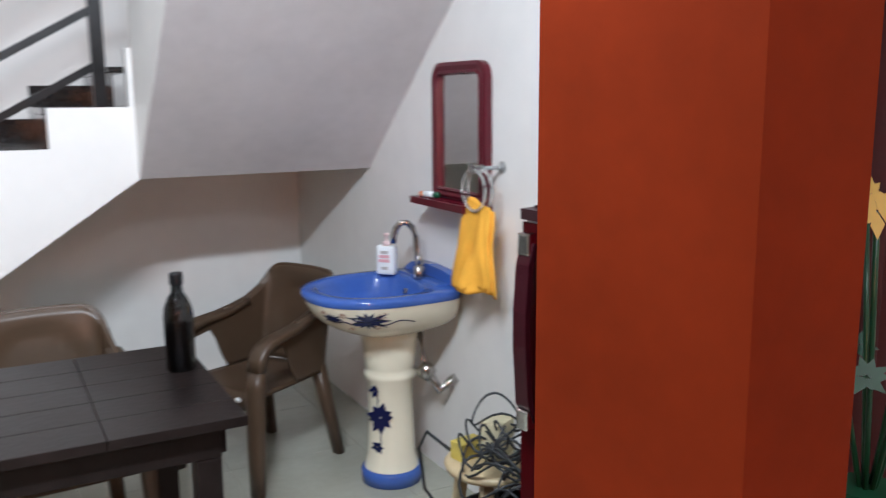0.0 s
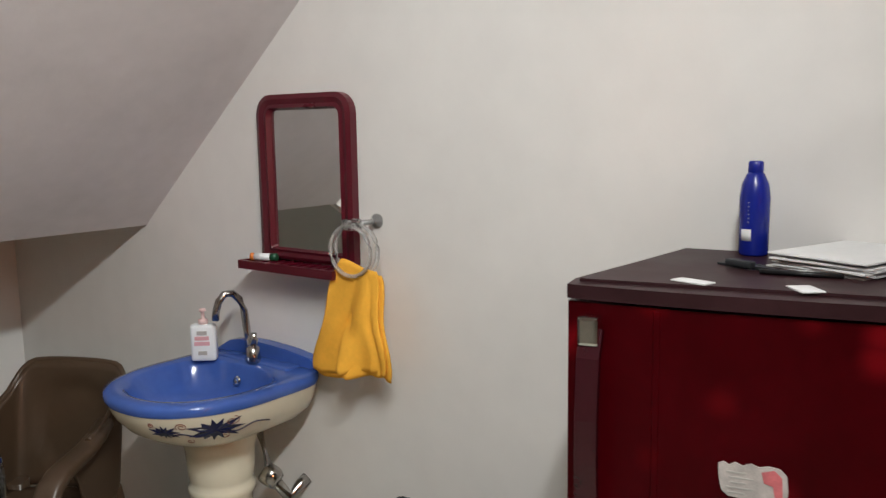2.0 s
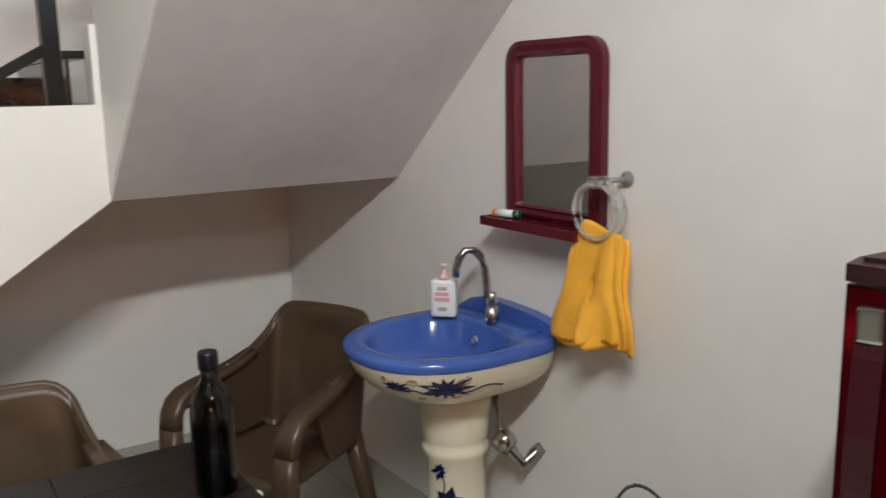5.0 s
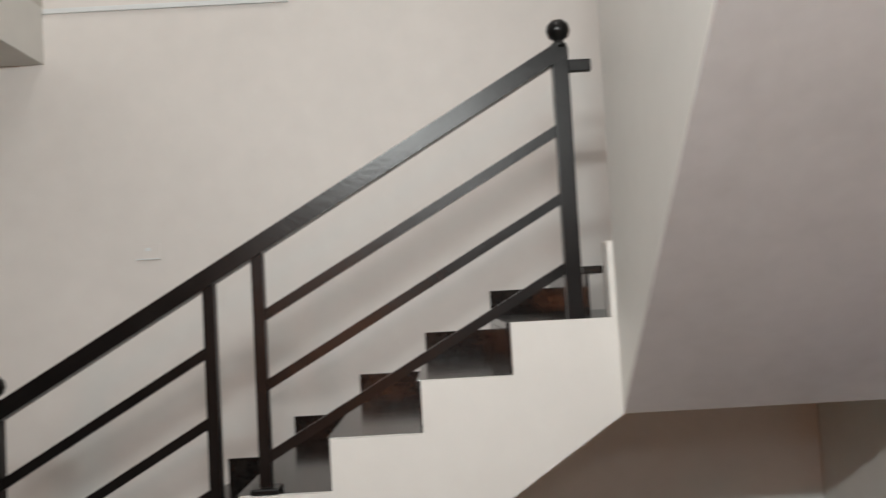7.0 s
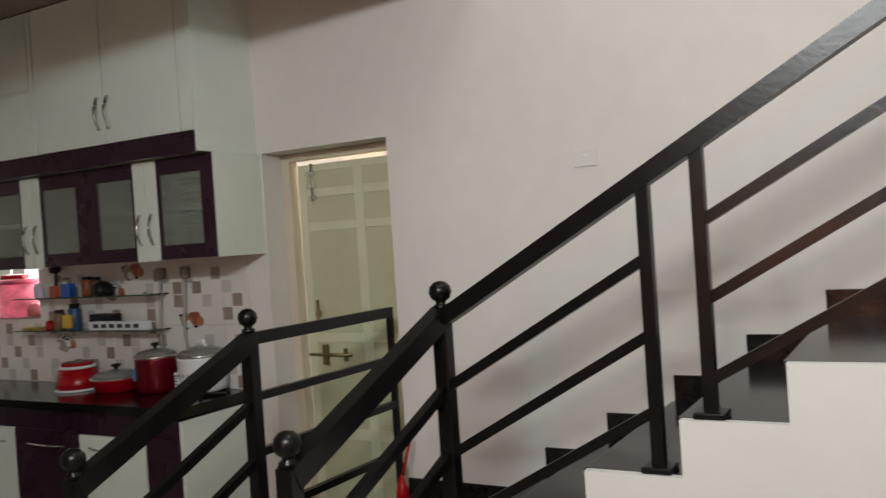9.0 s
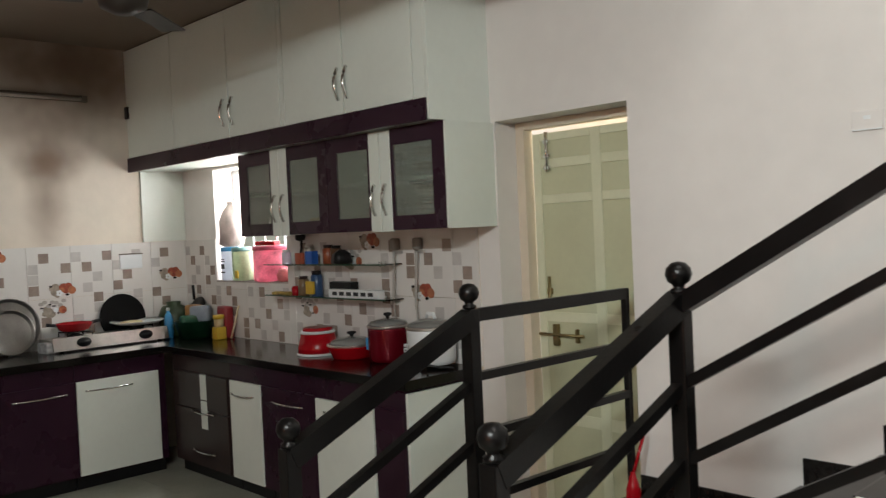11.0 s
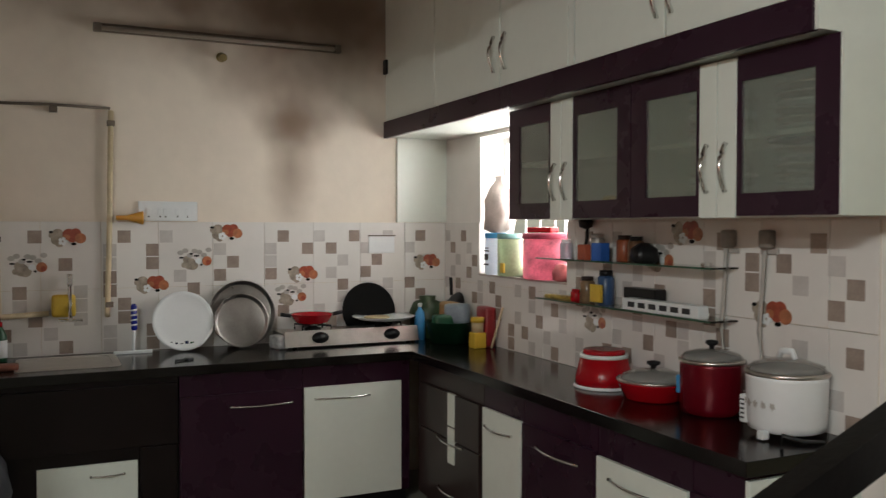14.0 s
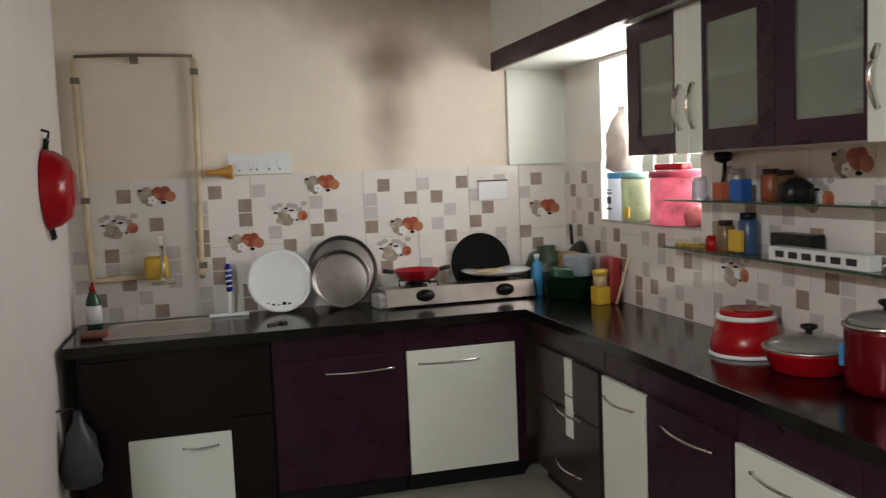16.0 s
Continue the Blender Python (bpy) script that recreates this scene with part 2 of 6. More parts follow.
def single(name, bm, material, label, category, at=(0, 0, 0), turn=0, group=""):
    ob = new(name, mesh_of(name, bm, material))
    ob.matrix_world = pose(*at, 0, 0, turn)
    return tagged(ob, label, category, group)


def structure(name, bm, material, label=""):
    return tagged(new(name, mesh_of(name, bm, material)), label, "", "", "structure")


def smooth(bm):
    for f in bm.faces:
        f.smooth = True
    return bm


def joined(*bms):
    out = bmesh.new()
    for b in bms:
        me = bpy.data.meshes.new("t")
        b.to_mesh(me)
        b.free()
        out.from_mesh(me)
        bpy.data.meshes.remove(me)
    return out


# ---- the plan, in metres ----
X1, Y3, X4, YW5, YS0 = 4.928, 2.751, -3.087, 0.06, -4.6
CEIL = 3.03
YS, RISE, RUN = 1.689, 0.166, 0.293
STEP_X = [3.528 + RUN * (n - 6) for n in range(0, 7)]
STEP_Z = [1.558 + RISE * (n - 6) for n in range(0, 7)]
LAND = 0.379

# walls, floor, ceiling
def slabs(*bs):
    return joined(*[boxed(*b) for b in bs])

structure("wall_east", slabs((X1, YS0 - 0.2, 0, X1 + 0.2, Y3, 5.6)), M_WALL, "off-white painted plaster wall behind the basin")
WX0, WX1, WZ0, WZ1 = -2.60, -1.655, 1.285, 2.10
DX0, DX1, DZ = 0.253, 1.039, 2.123
structure("wall_north", slabs(
    (X4, Y3, 0, WX0, Y3 + 0.23, CEIL), (WX0, Y3, 0, WX1, Y3 + 0.23, WZ0), (WX0, Y3, WZ1, WX1, Y3 + 0.23, CEIL),
    (WX1, Y3, 0, DX0, Y3 + 0.23, CEIL), (DX0, Y3, DZ, DX1, Y3 + 0.23, CEIL), (DX1, Y3, 0, 1.605, Y3 + 0.23, CEIL),
    (1.605, Y3, 0, X1 + 0.2, Y3 + 0.23, 5.6)), M_WALL, "off-white plaster wall beside stairs and kitchen")
# Out of view; made orange so that it bounces warm light into the shade.
structure("wall_south", slabs((X4 - 0.2, YS0 - 0.2, 0, X1, YS0, CEIL)), M_ORANGE, "unseen hall wall, orange to bounce warm light")
structure("wall_kitchen_side", slabs((X4, YW5 - 0.12, 0, -1.3, YW5, CEIL)), M_WALL, "white partition wall beside the sink")
floor_bm = boxed(X4 - 0.2, YS0 - 0.2, -0.15, X1 + 0.2, Y3 + 0.6, -0.004)
floor = structure("floor", floor_bm, M_FRAME, "glossy pale greenish floor tiles")
def shaded_ceiling():
    """Ceiling paint browned towards the cooking corner, kitchen shade put into the colour."""
    m = mat("shaded_ceiling_paint", (0.56, 0.53, 0.48), 0.7, 0, 0.05, 1.5, 0.1, 40, 0.3)
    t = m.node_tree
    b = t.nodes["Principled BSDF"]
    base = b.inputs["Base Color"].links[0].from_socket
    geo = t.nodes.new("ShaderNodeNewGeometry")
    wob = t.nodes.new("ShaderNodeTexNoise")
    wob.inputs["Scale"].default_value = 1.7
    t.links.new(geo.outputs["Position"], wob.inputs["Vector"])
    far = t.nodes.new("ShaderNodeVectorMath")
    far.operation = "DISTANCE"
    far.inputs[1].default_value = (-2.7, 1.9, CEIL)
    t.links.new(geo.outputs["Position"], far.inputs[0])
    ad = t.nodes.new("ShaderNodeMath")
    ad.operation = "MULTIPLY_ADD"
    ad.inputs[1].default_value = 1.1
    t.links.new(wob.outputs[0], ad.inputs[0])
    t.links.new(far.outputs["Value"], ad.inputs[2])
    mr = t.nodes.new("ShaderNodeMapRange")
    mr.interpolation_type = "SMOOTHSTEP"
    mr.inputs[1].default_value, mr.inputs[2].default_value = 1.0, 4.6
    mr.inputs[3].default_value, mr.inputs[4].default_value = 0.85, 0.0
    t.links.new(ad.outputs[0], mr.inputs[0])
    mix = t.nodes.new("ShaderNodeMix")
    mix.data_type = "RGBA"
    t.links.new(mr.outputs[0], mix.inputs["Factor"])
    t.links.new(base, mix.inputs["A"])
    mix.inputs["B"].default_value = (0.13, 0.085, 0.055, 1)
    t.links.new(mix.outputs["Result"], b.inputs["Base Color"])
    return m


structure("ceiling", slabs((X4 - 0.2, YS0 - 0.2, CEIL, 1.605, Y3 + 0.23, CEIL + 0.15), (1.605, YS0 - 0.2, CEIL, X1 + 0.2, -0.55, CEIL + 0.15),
    (1.605, -0.55, 5.6, X1 + 0.2, Y3 + 0.23, 5.75)), shaded_ceiling(), "off-white painted ceiling")
structure("wall_upper_stairwell", slabs((1.46, -0.70, CEIL + 0.15, 1.605, Y3 + 0.23, 5.6), (1.605, -0.70, CEIL + 0.15, X1, -0.55, 5.6)), M_WALL, "plain stairwell wall above")
structure("ceiling_beam", slabs((1.33, YS0, 2.775, 1.605, Y3, CEIL)), M_CEIL, "painted concrete beam")
structure("wall_behind_door", slabs((DX0 - 0.3, Y3 + 0.6, 0, DX1 + 0.3, Y3 + 0.75, CEIL)), M_WALL, "plain wall behind the door")


def kitchen_wall_material():
    """Plaster with a soot stain above the hob and shade painted in higher up."""
    m = mat("sooted_shaded_wall_paint", (0.78, 0.70, 0.60), 0.6, 0, 0.06, 1.4, 0.12, 40, 0.3)
    t = m.node_tree
    b = t.nodes["Principled BSDF"]
    base = b.inputs["Base Color"].links[0].from_socket
    geo = t.nodes.new("ShaderNodeNewGeometry")
    wob = t.nodes.new("ShaderNodeTexNoise")
    wob.inputs["Scale"].default_value = 3.0
    t.links.new(geo.outputs["Position"], wob.inputs["Vector"])
    last = base
    # first three: the soot stain; last two: soot and painted shade near the ceiling
    for (cy, cz, ry, rz, power) in ((1.74, 2.18, 0.24, 0.17, 0.74), (1.72, 1.90, 0.15, 0.42, 0.60), (1.66, 2.45, 0.42, 0.30, 0.50), (2.0, 2.86, 1.0, 0.50, 0.88), (0.9, 3.02, 1.5, 0.44, 0.70)):
        off = t.nodes.new("ShaderNodeVectorMath")
        off.operation = "SUBTRACT"
        off.inputs[1].default_value = (X4, cy, cz)
        t.links.new(geo.outputs["Position"], off.inputs[0])
        sc = t.nodes.new("ShaderNodeVectorMath")
        sc.operation = "MULTIPLY"
        sc.inputs[1].default_value = (0, 1 / ry, 1 / rz)
        t.links.new(off.outputs[0], sc.inputs[0])
        ln = t.nodes.new("ShaderNodeVectorMath")
        ln.operation = "LENGTH"
        t.links.new(sc.outputs[0], ln.inputs[0])
        ad = t.nodes.new("ShaderNodeMath")
        ad.operation = "MULTIPLY_ADD"
        ad.inputs[1].default_value = 0.9
        t.links.new(wob.outputs[0], ad.inputs[0])
        t.links.new(ln.outputs["Value"], ad.inputs[2])
        mr = t.nodes.new("ShaderNodeMapRange")
        mr.interpolation_type = "SMOOTHSTEP"
        mr.inputs[1].default_value, mr.inputs[2].default_value = 0.45, 1.75
        mr.inputs[3].default_value, mr.inputs[4].default_value = power, 0.0
        t.links.new(ad.outputs[0], mr.inputs[0])
        mix = t.nodes.new("ShaderNodeMix")
        mix.data_type = "RGBA"
        t.links.new(mr.outputs[0], mix.inputs["Factor"])
        t.links.new(last, mix.inputs["A"])
        mix.inputs["B"].default_value = (0.15, 0.085, 0.05, 1)
        last = mix.outputs["Result"]
    t.links.new(last, b.inputs["Base Color"])
    return m


structure("wall_west", slabs((X4 - 0.2, YS0 - 0.2, 0, X4, Y3 + 0.23, CEIL)), kitchen_wall_material(), "cream plaster wall with brown soot stain above the hob and shade painted higher up")

# ---- stairs ----
def flight_profile(drop):
    pts = [(1.98, 0.0), (1.0, 0.0), (1.0, LAND - drop), (STEP_X[0], LAND - drop)]
    for n in range(0, 7):
        low = (STEP_Z[n - 1] if n else LAND) - drop
        pts += ([(STEP_X[n], low)] if n else []) + [(STEP_X[n], STEP_Z[n] - drop)]
    return pts + [(X1, STEP_Z[6] - drop), (X1, 1.256), (3.886, 1.256)]


stair = structure("stair_lower_flight", prism(flight_profile(0.03), "y", YS + 0.03, Y3), M_WHITE, "white plastered concrete stair flight with landing")
part("stringer_face", prism(flight_profile(0.0)[:-3] + [(3.868, STEP_Z[6]), (3.868, 1.256)], "y", YS, YS + 0.03), M_WHITE, stair)
for n in range(0, 7):
    x1 = STEP_X[n + 1] if n < 6 else X1
    tr = part("tread", boxed(STEP_X[n] - 0.012, YS + 0.031, STEP_Z[n] - 0.03, x1, Y3 - 0.012, STEP_Z[n], 0.004), M_TREAD, stair)
    part("riser", boxed(STEP_X[n] - 0.006, YS + 0.031, (STEP_Z[n - 1] if n else LAND), STEP_X[n] + 0.008, Y3 - 0.012, STEP_Z[n] - 0.031), M_TREAD, stair)
    part("skirting_tile", boxed(STEP_X[n], Y3 - 0.012, STEP_Z[n] - 0.02, min(x1, STEP_X[n] + RUN + 0.001), Y3, STEP_Z[n] + 0.105, 0.002), M_TREAD, stair)
part("riser", boxed(3.790, YS + 0.10, STEP_Z[6] + 0.001, 3.800, Y3 - 0.012, 1.700), M_TREAD, stair)
part("tread", boxed(3.782, YS + 0.10, 1.701, 3.864, Y3 - 0.012, 1.726, 0.003), M_TREAD, stair)
part("landing_slab", boxed(0.99, YS + 0.031, LAND - 0.03, STEP_X[0], Y3 - 0.012, LAND, 0.004), M_TREAD, stair)
part("skirting_tile", boxed(1.045, Y3 - 0.012, LAND - 0.02, STEP_X[0], Y3, LAND + 0.095, 0.002), M_TREAD, stair)
foot = structure("stair_entry_steps", slabs((0.95, 1.40, 0, 1.86, YS, 0.16)), M_WHITE, "short entry step below the landing")
part("tread", boxed(0.95, 1.38, 0.161, 1.86, YS + 0.002, 0.19, 0.004), M_TREAD, foot)

SLOPE = 0.835
def soff(y):
    return 1.256 + (YS - y) * SLOPE
structure("stair_upper_flight", prism([(YS, soff(YS)), (-0.9, soff(-0.9)), (-0.9, soff(-0.9) + 0.45), (YS, soff(YS) + 0.30)], "x", 3.868, X1), M_SOFFIT, "sloping grey-white plastered soffit of the upper flight")
structure("stair_parapet", prism([(YS - 0.002, 1.275), (-0.9, soff(-0.9) + 0.017), (-0.9, 5.0), (YS - 0.002, 3.3)], "x", 3.865, 3.92), M_WHITE, "white plastered parapet of the upper flight")

structure("parapet_end", boxed(3.846, YS + 0.001, STEP_Z[6], 3.868, YS + 0.09, 1.80, 0.003), M_WHITE, "white plastered end of the parapet")

# ---- railing ----
YR = 1.745
def post_with_ball(name, x, y, z0, z1, parent):
    p = part(name, boxed(x - 0.026, y - 0.026, z0, x + 0.026, y + 0.026, z1, 0.004), M_IRON, parent)
    part("ball", turned([(0.012, 0), (0.026, 0.004), (0.026, 0.014), (0.016, 0.02), (0.018, 0.028), (0.032, 0.038), (0.039, 0.057), (0.035, 0.077), (0.020, 0.092), (0.002, 0.096)], 20, at=(x, y, z1)), M_IRON, p)
    return p

def rail(name, a, b, w, hgt, parent):
    return part(name, rod([a, b], 0, flat=(w, hgt)), M_IRON, parent)

railing = thing("stair_railing", "black painted iron stair railing with ball-topped posts", "railing", (1.866, YR, LAND))
inv = railing.matrix_world.inverted()
def under(ob, m):
    for o in ob.children_recursive:
        if o.parent == ob:
            o.matrix_parent_inverse = m
SL = 0.577
def hz(x):
    return 1.374 + SL * (x - 1.913)
post_with_ball("newel_post", 1.866, YR, LAND, 1.380, railing)
post_with_ball("newel_post", 3.742, YR, STEP_Z[6], 2.440, railing)
post_with_ball("newel_post", 1.815, 0.99, 0.0, 1.050, railing)
rail("handrail", (1.866, YR, hz(1.866)), (3.742, YR, hz(3.742)), 0.028, 0.027, railing)
for x, z0 in ((2.57, STEP_Z[2]), (2.729, STEP_Z[3])):
    part("baluster", boxed(x - 0.019, YR - 0.019, z0, x + 0.019, YR + 0.019, hz(x), 0.002), M_IRON, railing)
    part("foot_plate", boxed(x - 0.045, YR - 0.045, z0, x + 0.045, YR + 0.045, z0 + 0.02, 0.006), M_IRON, railing)
for d in (0.232, 0.455, 0.680):
    rail("mid_rail", (1.88, YR, hz(1.88) - d), (2.57, YR, hz(2.57) - d), 0.016, 0.016, railing)
    rail("mid_rail", (2.729, YR, hz(2.729) - d), (3.735, YR, hz(3.735) - d - 0.014), 0.016, 0.016, railing)
rail("handrail", (1.866, YR, 1.36), (1.815, 0.99, 1.02), 0.028, 0.034, railing)
for d in (0.24, 0.46):
    rail("mid_rail", (1.866, YR, 1.36 - d), (1.815, 0.99, 1.02 - d), 0.016, 0.016, railing)
part("wall_bracket", boxed(3.76, YR - 0.012, 2.36, 3.842, YR + 0.012, 2.40, 0.004), M_IRON, railing)
under(railing, inv)

guard = thing("landing_guard_rail", "black iron guard rail with horizontal bars across the landing", "railing", (0.985, 1.772, LAND))
inv = guard.matrix_world.inverted()
post_with_ball("newel_post", 0.985, 1.772, 0.0, 1.300, guard)
post_with_ball("newel_post", 0.94, 1.00, 0.0, 0.945, guard)
for z, w in ((1.277, 0.024), (1.05, 0.016), (0.833, 0.016), (0.595, 0.016)):
    rail("mid_rail", (0.985, 1.772, z), (1.005, Y3 - 0.02, z), 0.014, w, guard)
part("end_bar", boxed(0.992, Y3 - 0.034, LAND, 1.018, Y3 - 0.006, 1.30, 0.002), M_IRON, guard)
rail("handrail", (0.985, 1.772, 1.27), (0.94, 1.0, 0.915), 0.028, 0.034, guard)
for d in (0.24, 0.46):
    rail("mid_rail", (0.985, 1.772, 1.27 - d), (0.94, 1.0, 0.915 - d), 0.016, 0.016, guard)
under(guard, inv)


# ---- kitchen: cabinets and worktop ----
YK, XK, ZK, YC, YU = 2.248, -2.44, 0.871, 2.405, 2.330
def bow_handle(length, parent, at, along, out, material=None, thick=0.0055):
    """A bowed chrome pull of the given length; along and out are unit axes."""
    a, o, c = Vector(along), Vector(out), Vector(at)
    pts = [c + a * length * (i / 10 - 0.5) + o * (0.006 + 0.026 * math.sin(math.pi * i / 10)) for i in range(11)]
    bm = bmesh.new()
    tube(bm, pts, thick, 8)
    tube(bm, [c - a * length * 0.48, c - a * length * 0.48 + o * 0.012], 0.006, 8)
    tube(bm, [c + a * length * 0.48, c + a * length * 0.48 + o * 0.012], 0.006, 8)
    return part("handle", bm, material or M_CHROME, parent, "bowed chrome handle")


def base_unit(label, x0, y0, x1, y1, fronts, face, body=M_PURPLE, top=0.715):
    """A floor unit. fronts: (from, to, z0, z1, material, handle height or None, handle from, handle to); face: 'x' (looks to +x) or 'y' (looks to -y)."""
    u = thing("kitchen_base_unit", label, "cabinet", ((x0 + x1) / 2, (y0 + y1) / 2, 0), group="kitchen base units")
    inv = u.matrix_world.inverted()
    part("body", slabs((x0, y0, 0.09, x1, y1, top + 0.105)), body, u)
    if face == "x":
        part("plinth", boxed(x0, y0 + 0.002, 0, x1 - 0.05, y1 - 0.002, 0.09), M_BLACK, u)
    else:
        part("plinth", boxed(x0 + 0.002, y0 + 0.05, 0, x1 - 0.002, y1, 0.09), M_BLACK, u)
    for f0, f1, z0, z1, m, hh, h0, h1 in fronts:
        if face == "x":
            d = part("door", boxed(x1 + 0.002, f0, z0, x1 + 0.020, f1, z1, 0.002), m, u)
            if hh:
                bow_handle(h1 - h0, d, (x1 + 0.020, (h0 + h1) / 2, hh), (0, 1, 0), (1, 0, 0))
        else:
            k = 0.004 if f1 - f0 < 0.1 else 0
            d = part("door", boxed(f0, y0 - 0.020 - k, z0, f1, y0 - 0.002 - k, z1, 0.002), m, u)
            if hh:
                bow_handle(h1 - h0, d, ((h0 + h1) / 2, y0 - 0.020, hh), (1, 0, 0), (0, -1, 0))
    for d in u.children:
        d.matrix_parent_inverse = inv
    return u

BX, BY = XK - 0.020, YK + 0.020
base_unit("dark sink unit with a small white door below", X4, 0.14, BX, 0.975, [(0.332, 0.779, 0.10, 0.423, M_LAM, 0.367, 0.563, 0.719), (0.79, 0.965, 0.10, 0.48, M_SINKF, None, 0, 0), (0.16, 0.97, 0.488, 0.79, M_SINKF, None, 0, 0)], "x", M_SINKF)
base_unit("aubergine laminate unit with chrome handle", X4, 0.980, BX, 1.610, [(0.985, 1.605, 0.10, 0.71, M_PURPLE, 0.642, 1.224, 1.554)], "x")
base_unit("white-fronted laminate unit with chrome handle", X4, 1.613, BX, 2.228, [(1.618, 2.172, 0.10, 0.71, M_LAM, 0.646, 1.67, 1.985)], "x")
base_unit("brown drawer unit with a white centre strip", -2.418, BY, -1.640, Y3, [(-2.36, -1.66, 0.475, 0.71, M_BROWN, 0.46, -2.114, -1.821), (-2.36, -1.66, 0.10, 0.468, M_BROWN, 0.20, -2.114, -1.821), (-1.999, -1.920, 0.545, 0.712, M_LAM, None, 0, 0), (-1.999, -1.920, 0.352, 0.537, M_LAM, None, 0, 0)], "y", M_BROWN)
base_unit("narrow white-fronted laminate unit", -1.636, BY, -1.262, Y3, [(-1.622, -1.271, 0.10, 0.71, M_LAM, 0.629, -1.593, -1.34)], "y")
base_unit("aubergine laminate unit with chrome handle", -1.259, BY, -0.718, Y3, [(-1.255, -0.722, 0.10, 0.71, M_PURPLE, 0.632, -1.135, -0.813)], "y")
base_unit("white-fronted laminate unit with chrome handle", -0.715, BY, -0.196, Y3, [(-0.704, -0.205, 0.10, 0.70, M_LAM, 0.634, -0.621, -0.30)], "y")
end_unit = base_unit("aubergine end unit with a white side panel", -0.193, BY, 0.030, Y3, [(-0.190, 0.028, 0.10, 0.71, M_PURPLE, None, 0, 0)], "y")
p = part("side_panel", boxed(0.031, BY, 0.0, 0.050, Y3, 0.80, 0.002), M_LAM, end_unit)
p.matrix_parent_inverse = end_unit.matrix_world.inverted()
worktop = thing("kitchen_worktop", "polished black granite L-shaped worktop", "worktop", (-2.2, 2.2, 0.823))
inv = worktop.matrix_world.inverted()
for name, b in (("hob_side_slab", (X4, 0.09, XK + 0.02, Y3)), ("window_side_slab", (XK + 0.0205, YK - 0.02, 0.075, Y3))):
    part(name, boxed(b[0], b[1], 0.823, b[2], b[3], ZK, 0.003), M_GRANITE, worktop)
for d in worktop.children:
    d.matrix_parent_inverse = inv

# tall white fronts up to the ceiling, with a fascia below
loft = thing("loft_cabinet", "white laminate wall cabinets up to the ceiling", "cabinet", (-1.4, 2.54, 2.22))
inv = loft.matrix_world.inverted()
# body is black to put shade into the gaps between the doors
part("body", slabs((X4, YU + 0.02, 2.222, 0.205, Y3, CEIL)), M_BLACK, loft)
part("side_panel", boxed(0.206, YU, 2.12, 0.226, Y3, CEIL, 0.001), M_LAM, loft)
for i, (a, b) in enumerate([(-3.08, -2.354), (-2.345, -1.613), (-1.602, -1.034), (-0.981, -0.432), (-0.421, 0.116)]):
    d = part("door", boxed(a, YU, 2.225, b, YU + 0.018, CEIL - 0.012, 0.002), M_LAM, loft)
    hx = {1: -1.66, 2: -1.55, 3: -0.466, 4: -0.388, 0: -2.42}[i]
    if i:
        bow_handle(0.17, d, (hx, YU, 2.385), (0, 0, 1), (0, -1, 0), None, 0.009)
part("filler_strip", boxed(-1.026, YU, 2.225, -0.989, YU + 0.018, CEIL - 0.012, 0.001), M_LAM, loft)
part("filler_strip", boxed(0.124, YU, 2.225, 0.204, YU + 0.018, CEIL - 0.012, 0.001), M_LAM, loft)
part("fascia", boxed(X4, YU - 0.010, 2.118, 0.212, YU + 0.016, 2.221, 0.002), M_PURPLE, loft, "aubergine fascia board")
part("soffit_panel", boxed(X4, YU + 0.017, 2.124, 0.205, Y3, 2.142), M_LAM, loft)
for d in loft.children:
    d.matrix_parent_inverse = inv

single("niche_side_panel", boxed(X4 + 0.001, YC, 1.592, X4 + 0.020, Y3 - 0.001, 2.123, 0.001), M_LAM, "white laminate side panel beside the window", "panel")

def pane_frame(x0, x1, z0, z1, g0, g1, h0, h1, ya, yb):
    """One flat board with a window cut through it."""
    bm = bmesh.new()
    out, inn = ((x0, z0), (x1, z0), (x1, z1), (x0, z1)), ((g0, h0), (g1, h0), (g1, h1), (g0, h1))
    lay = [[bm.verts.new((u, y, v)) for u, v in pts] for pts, y in ((out, ya), (inn, ya), (inn, yb), (out, yb))]
    for a, b in zip(lay, lay[1:] + lay[:1]):
        for i in range(4):
            j = (i + 1) % 4
            bm.faces.new((a[i], a[j], b[j], b[i]))
    return bm


glazed = thing("glazed_wall_cabinet", "aubergine wall cabinet with frosted glass doors", "cabinet", (-0.7, 2.58, 1.598))
inv = glazed.matrix_world.inverted()
CB0, CB1 = -1.646, 0.240
part("back_panel", boxed(CB0, Y3 - 0.012, 1.60, CB1, Y3 - 0.001, 2.116), M_LAM, glazed)
part("bottom_panel", boxed(CB0, YC + 0.02, 1.598, CB1, Y3 - 0.013, 1.614), M_LAM, glazed)
part("top_panel", boxed(CB0, YC + 0.02, 2.100, CB1, Y3 - 0.013, 2.116), M_LAM, glazed)
part("shelf", boxed(CB0 + 0.02, YC + 0.04, 1.85, CB1 - 0.02, Y3 - 0.014, 1.866), M_LAM, glazed)
part("side_panel", boxed(CB0, YC + 0.02, 1.615, CB0 + 0.018, Y3 - 0.013, 2.099), M_PURPLE, glazed)
part("side_panel", boxed(CB1 - 0.018, YC + 0.003, 1.598, CB1 + 0.004, Y3 - 0.001, 2.117, 0.001), M_LAM, glazed, "white side panel")
part("divider", boxed(-0.72, YC + 0.02, 1.615, -0.70, Y3 - 0.013, 2.099), M_LAM, glazed)
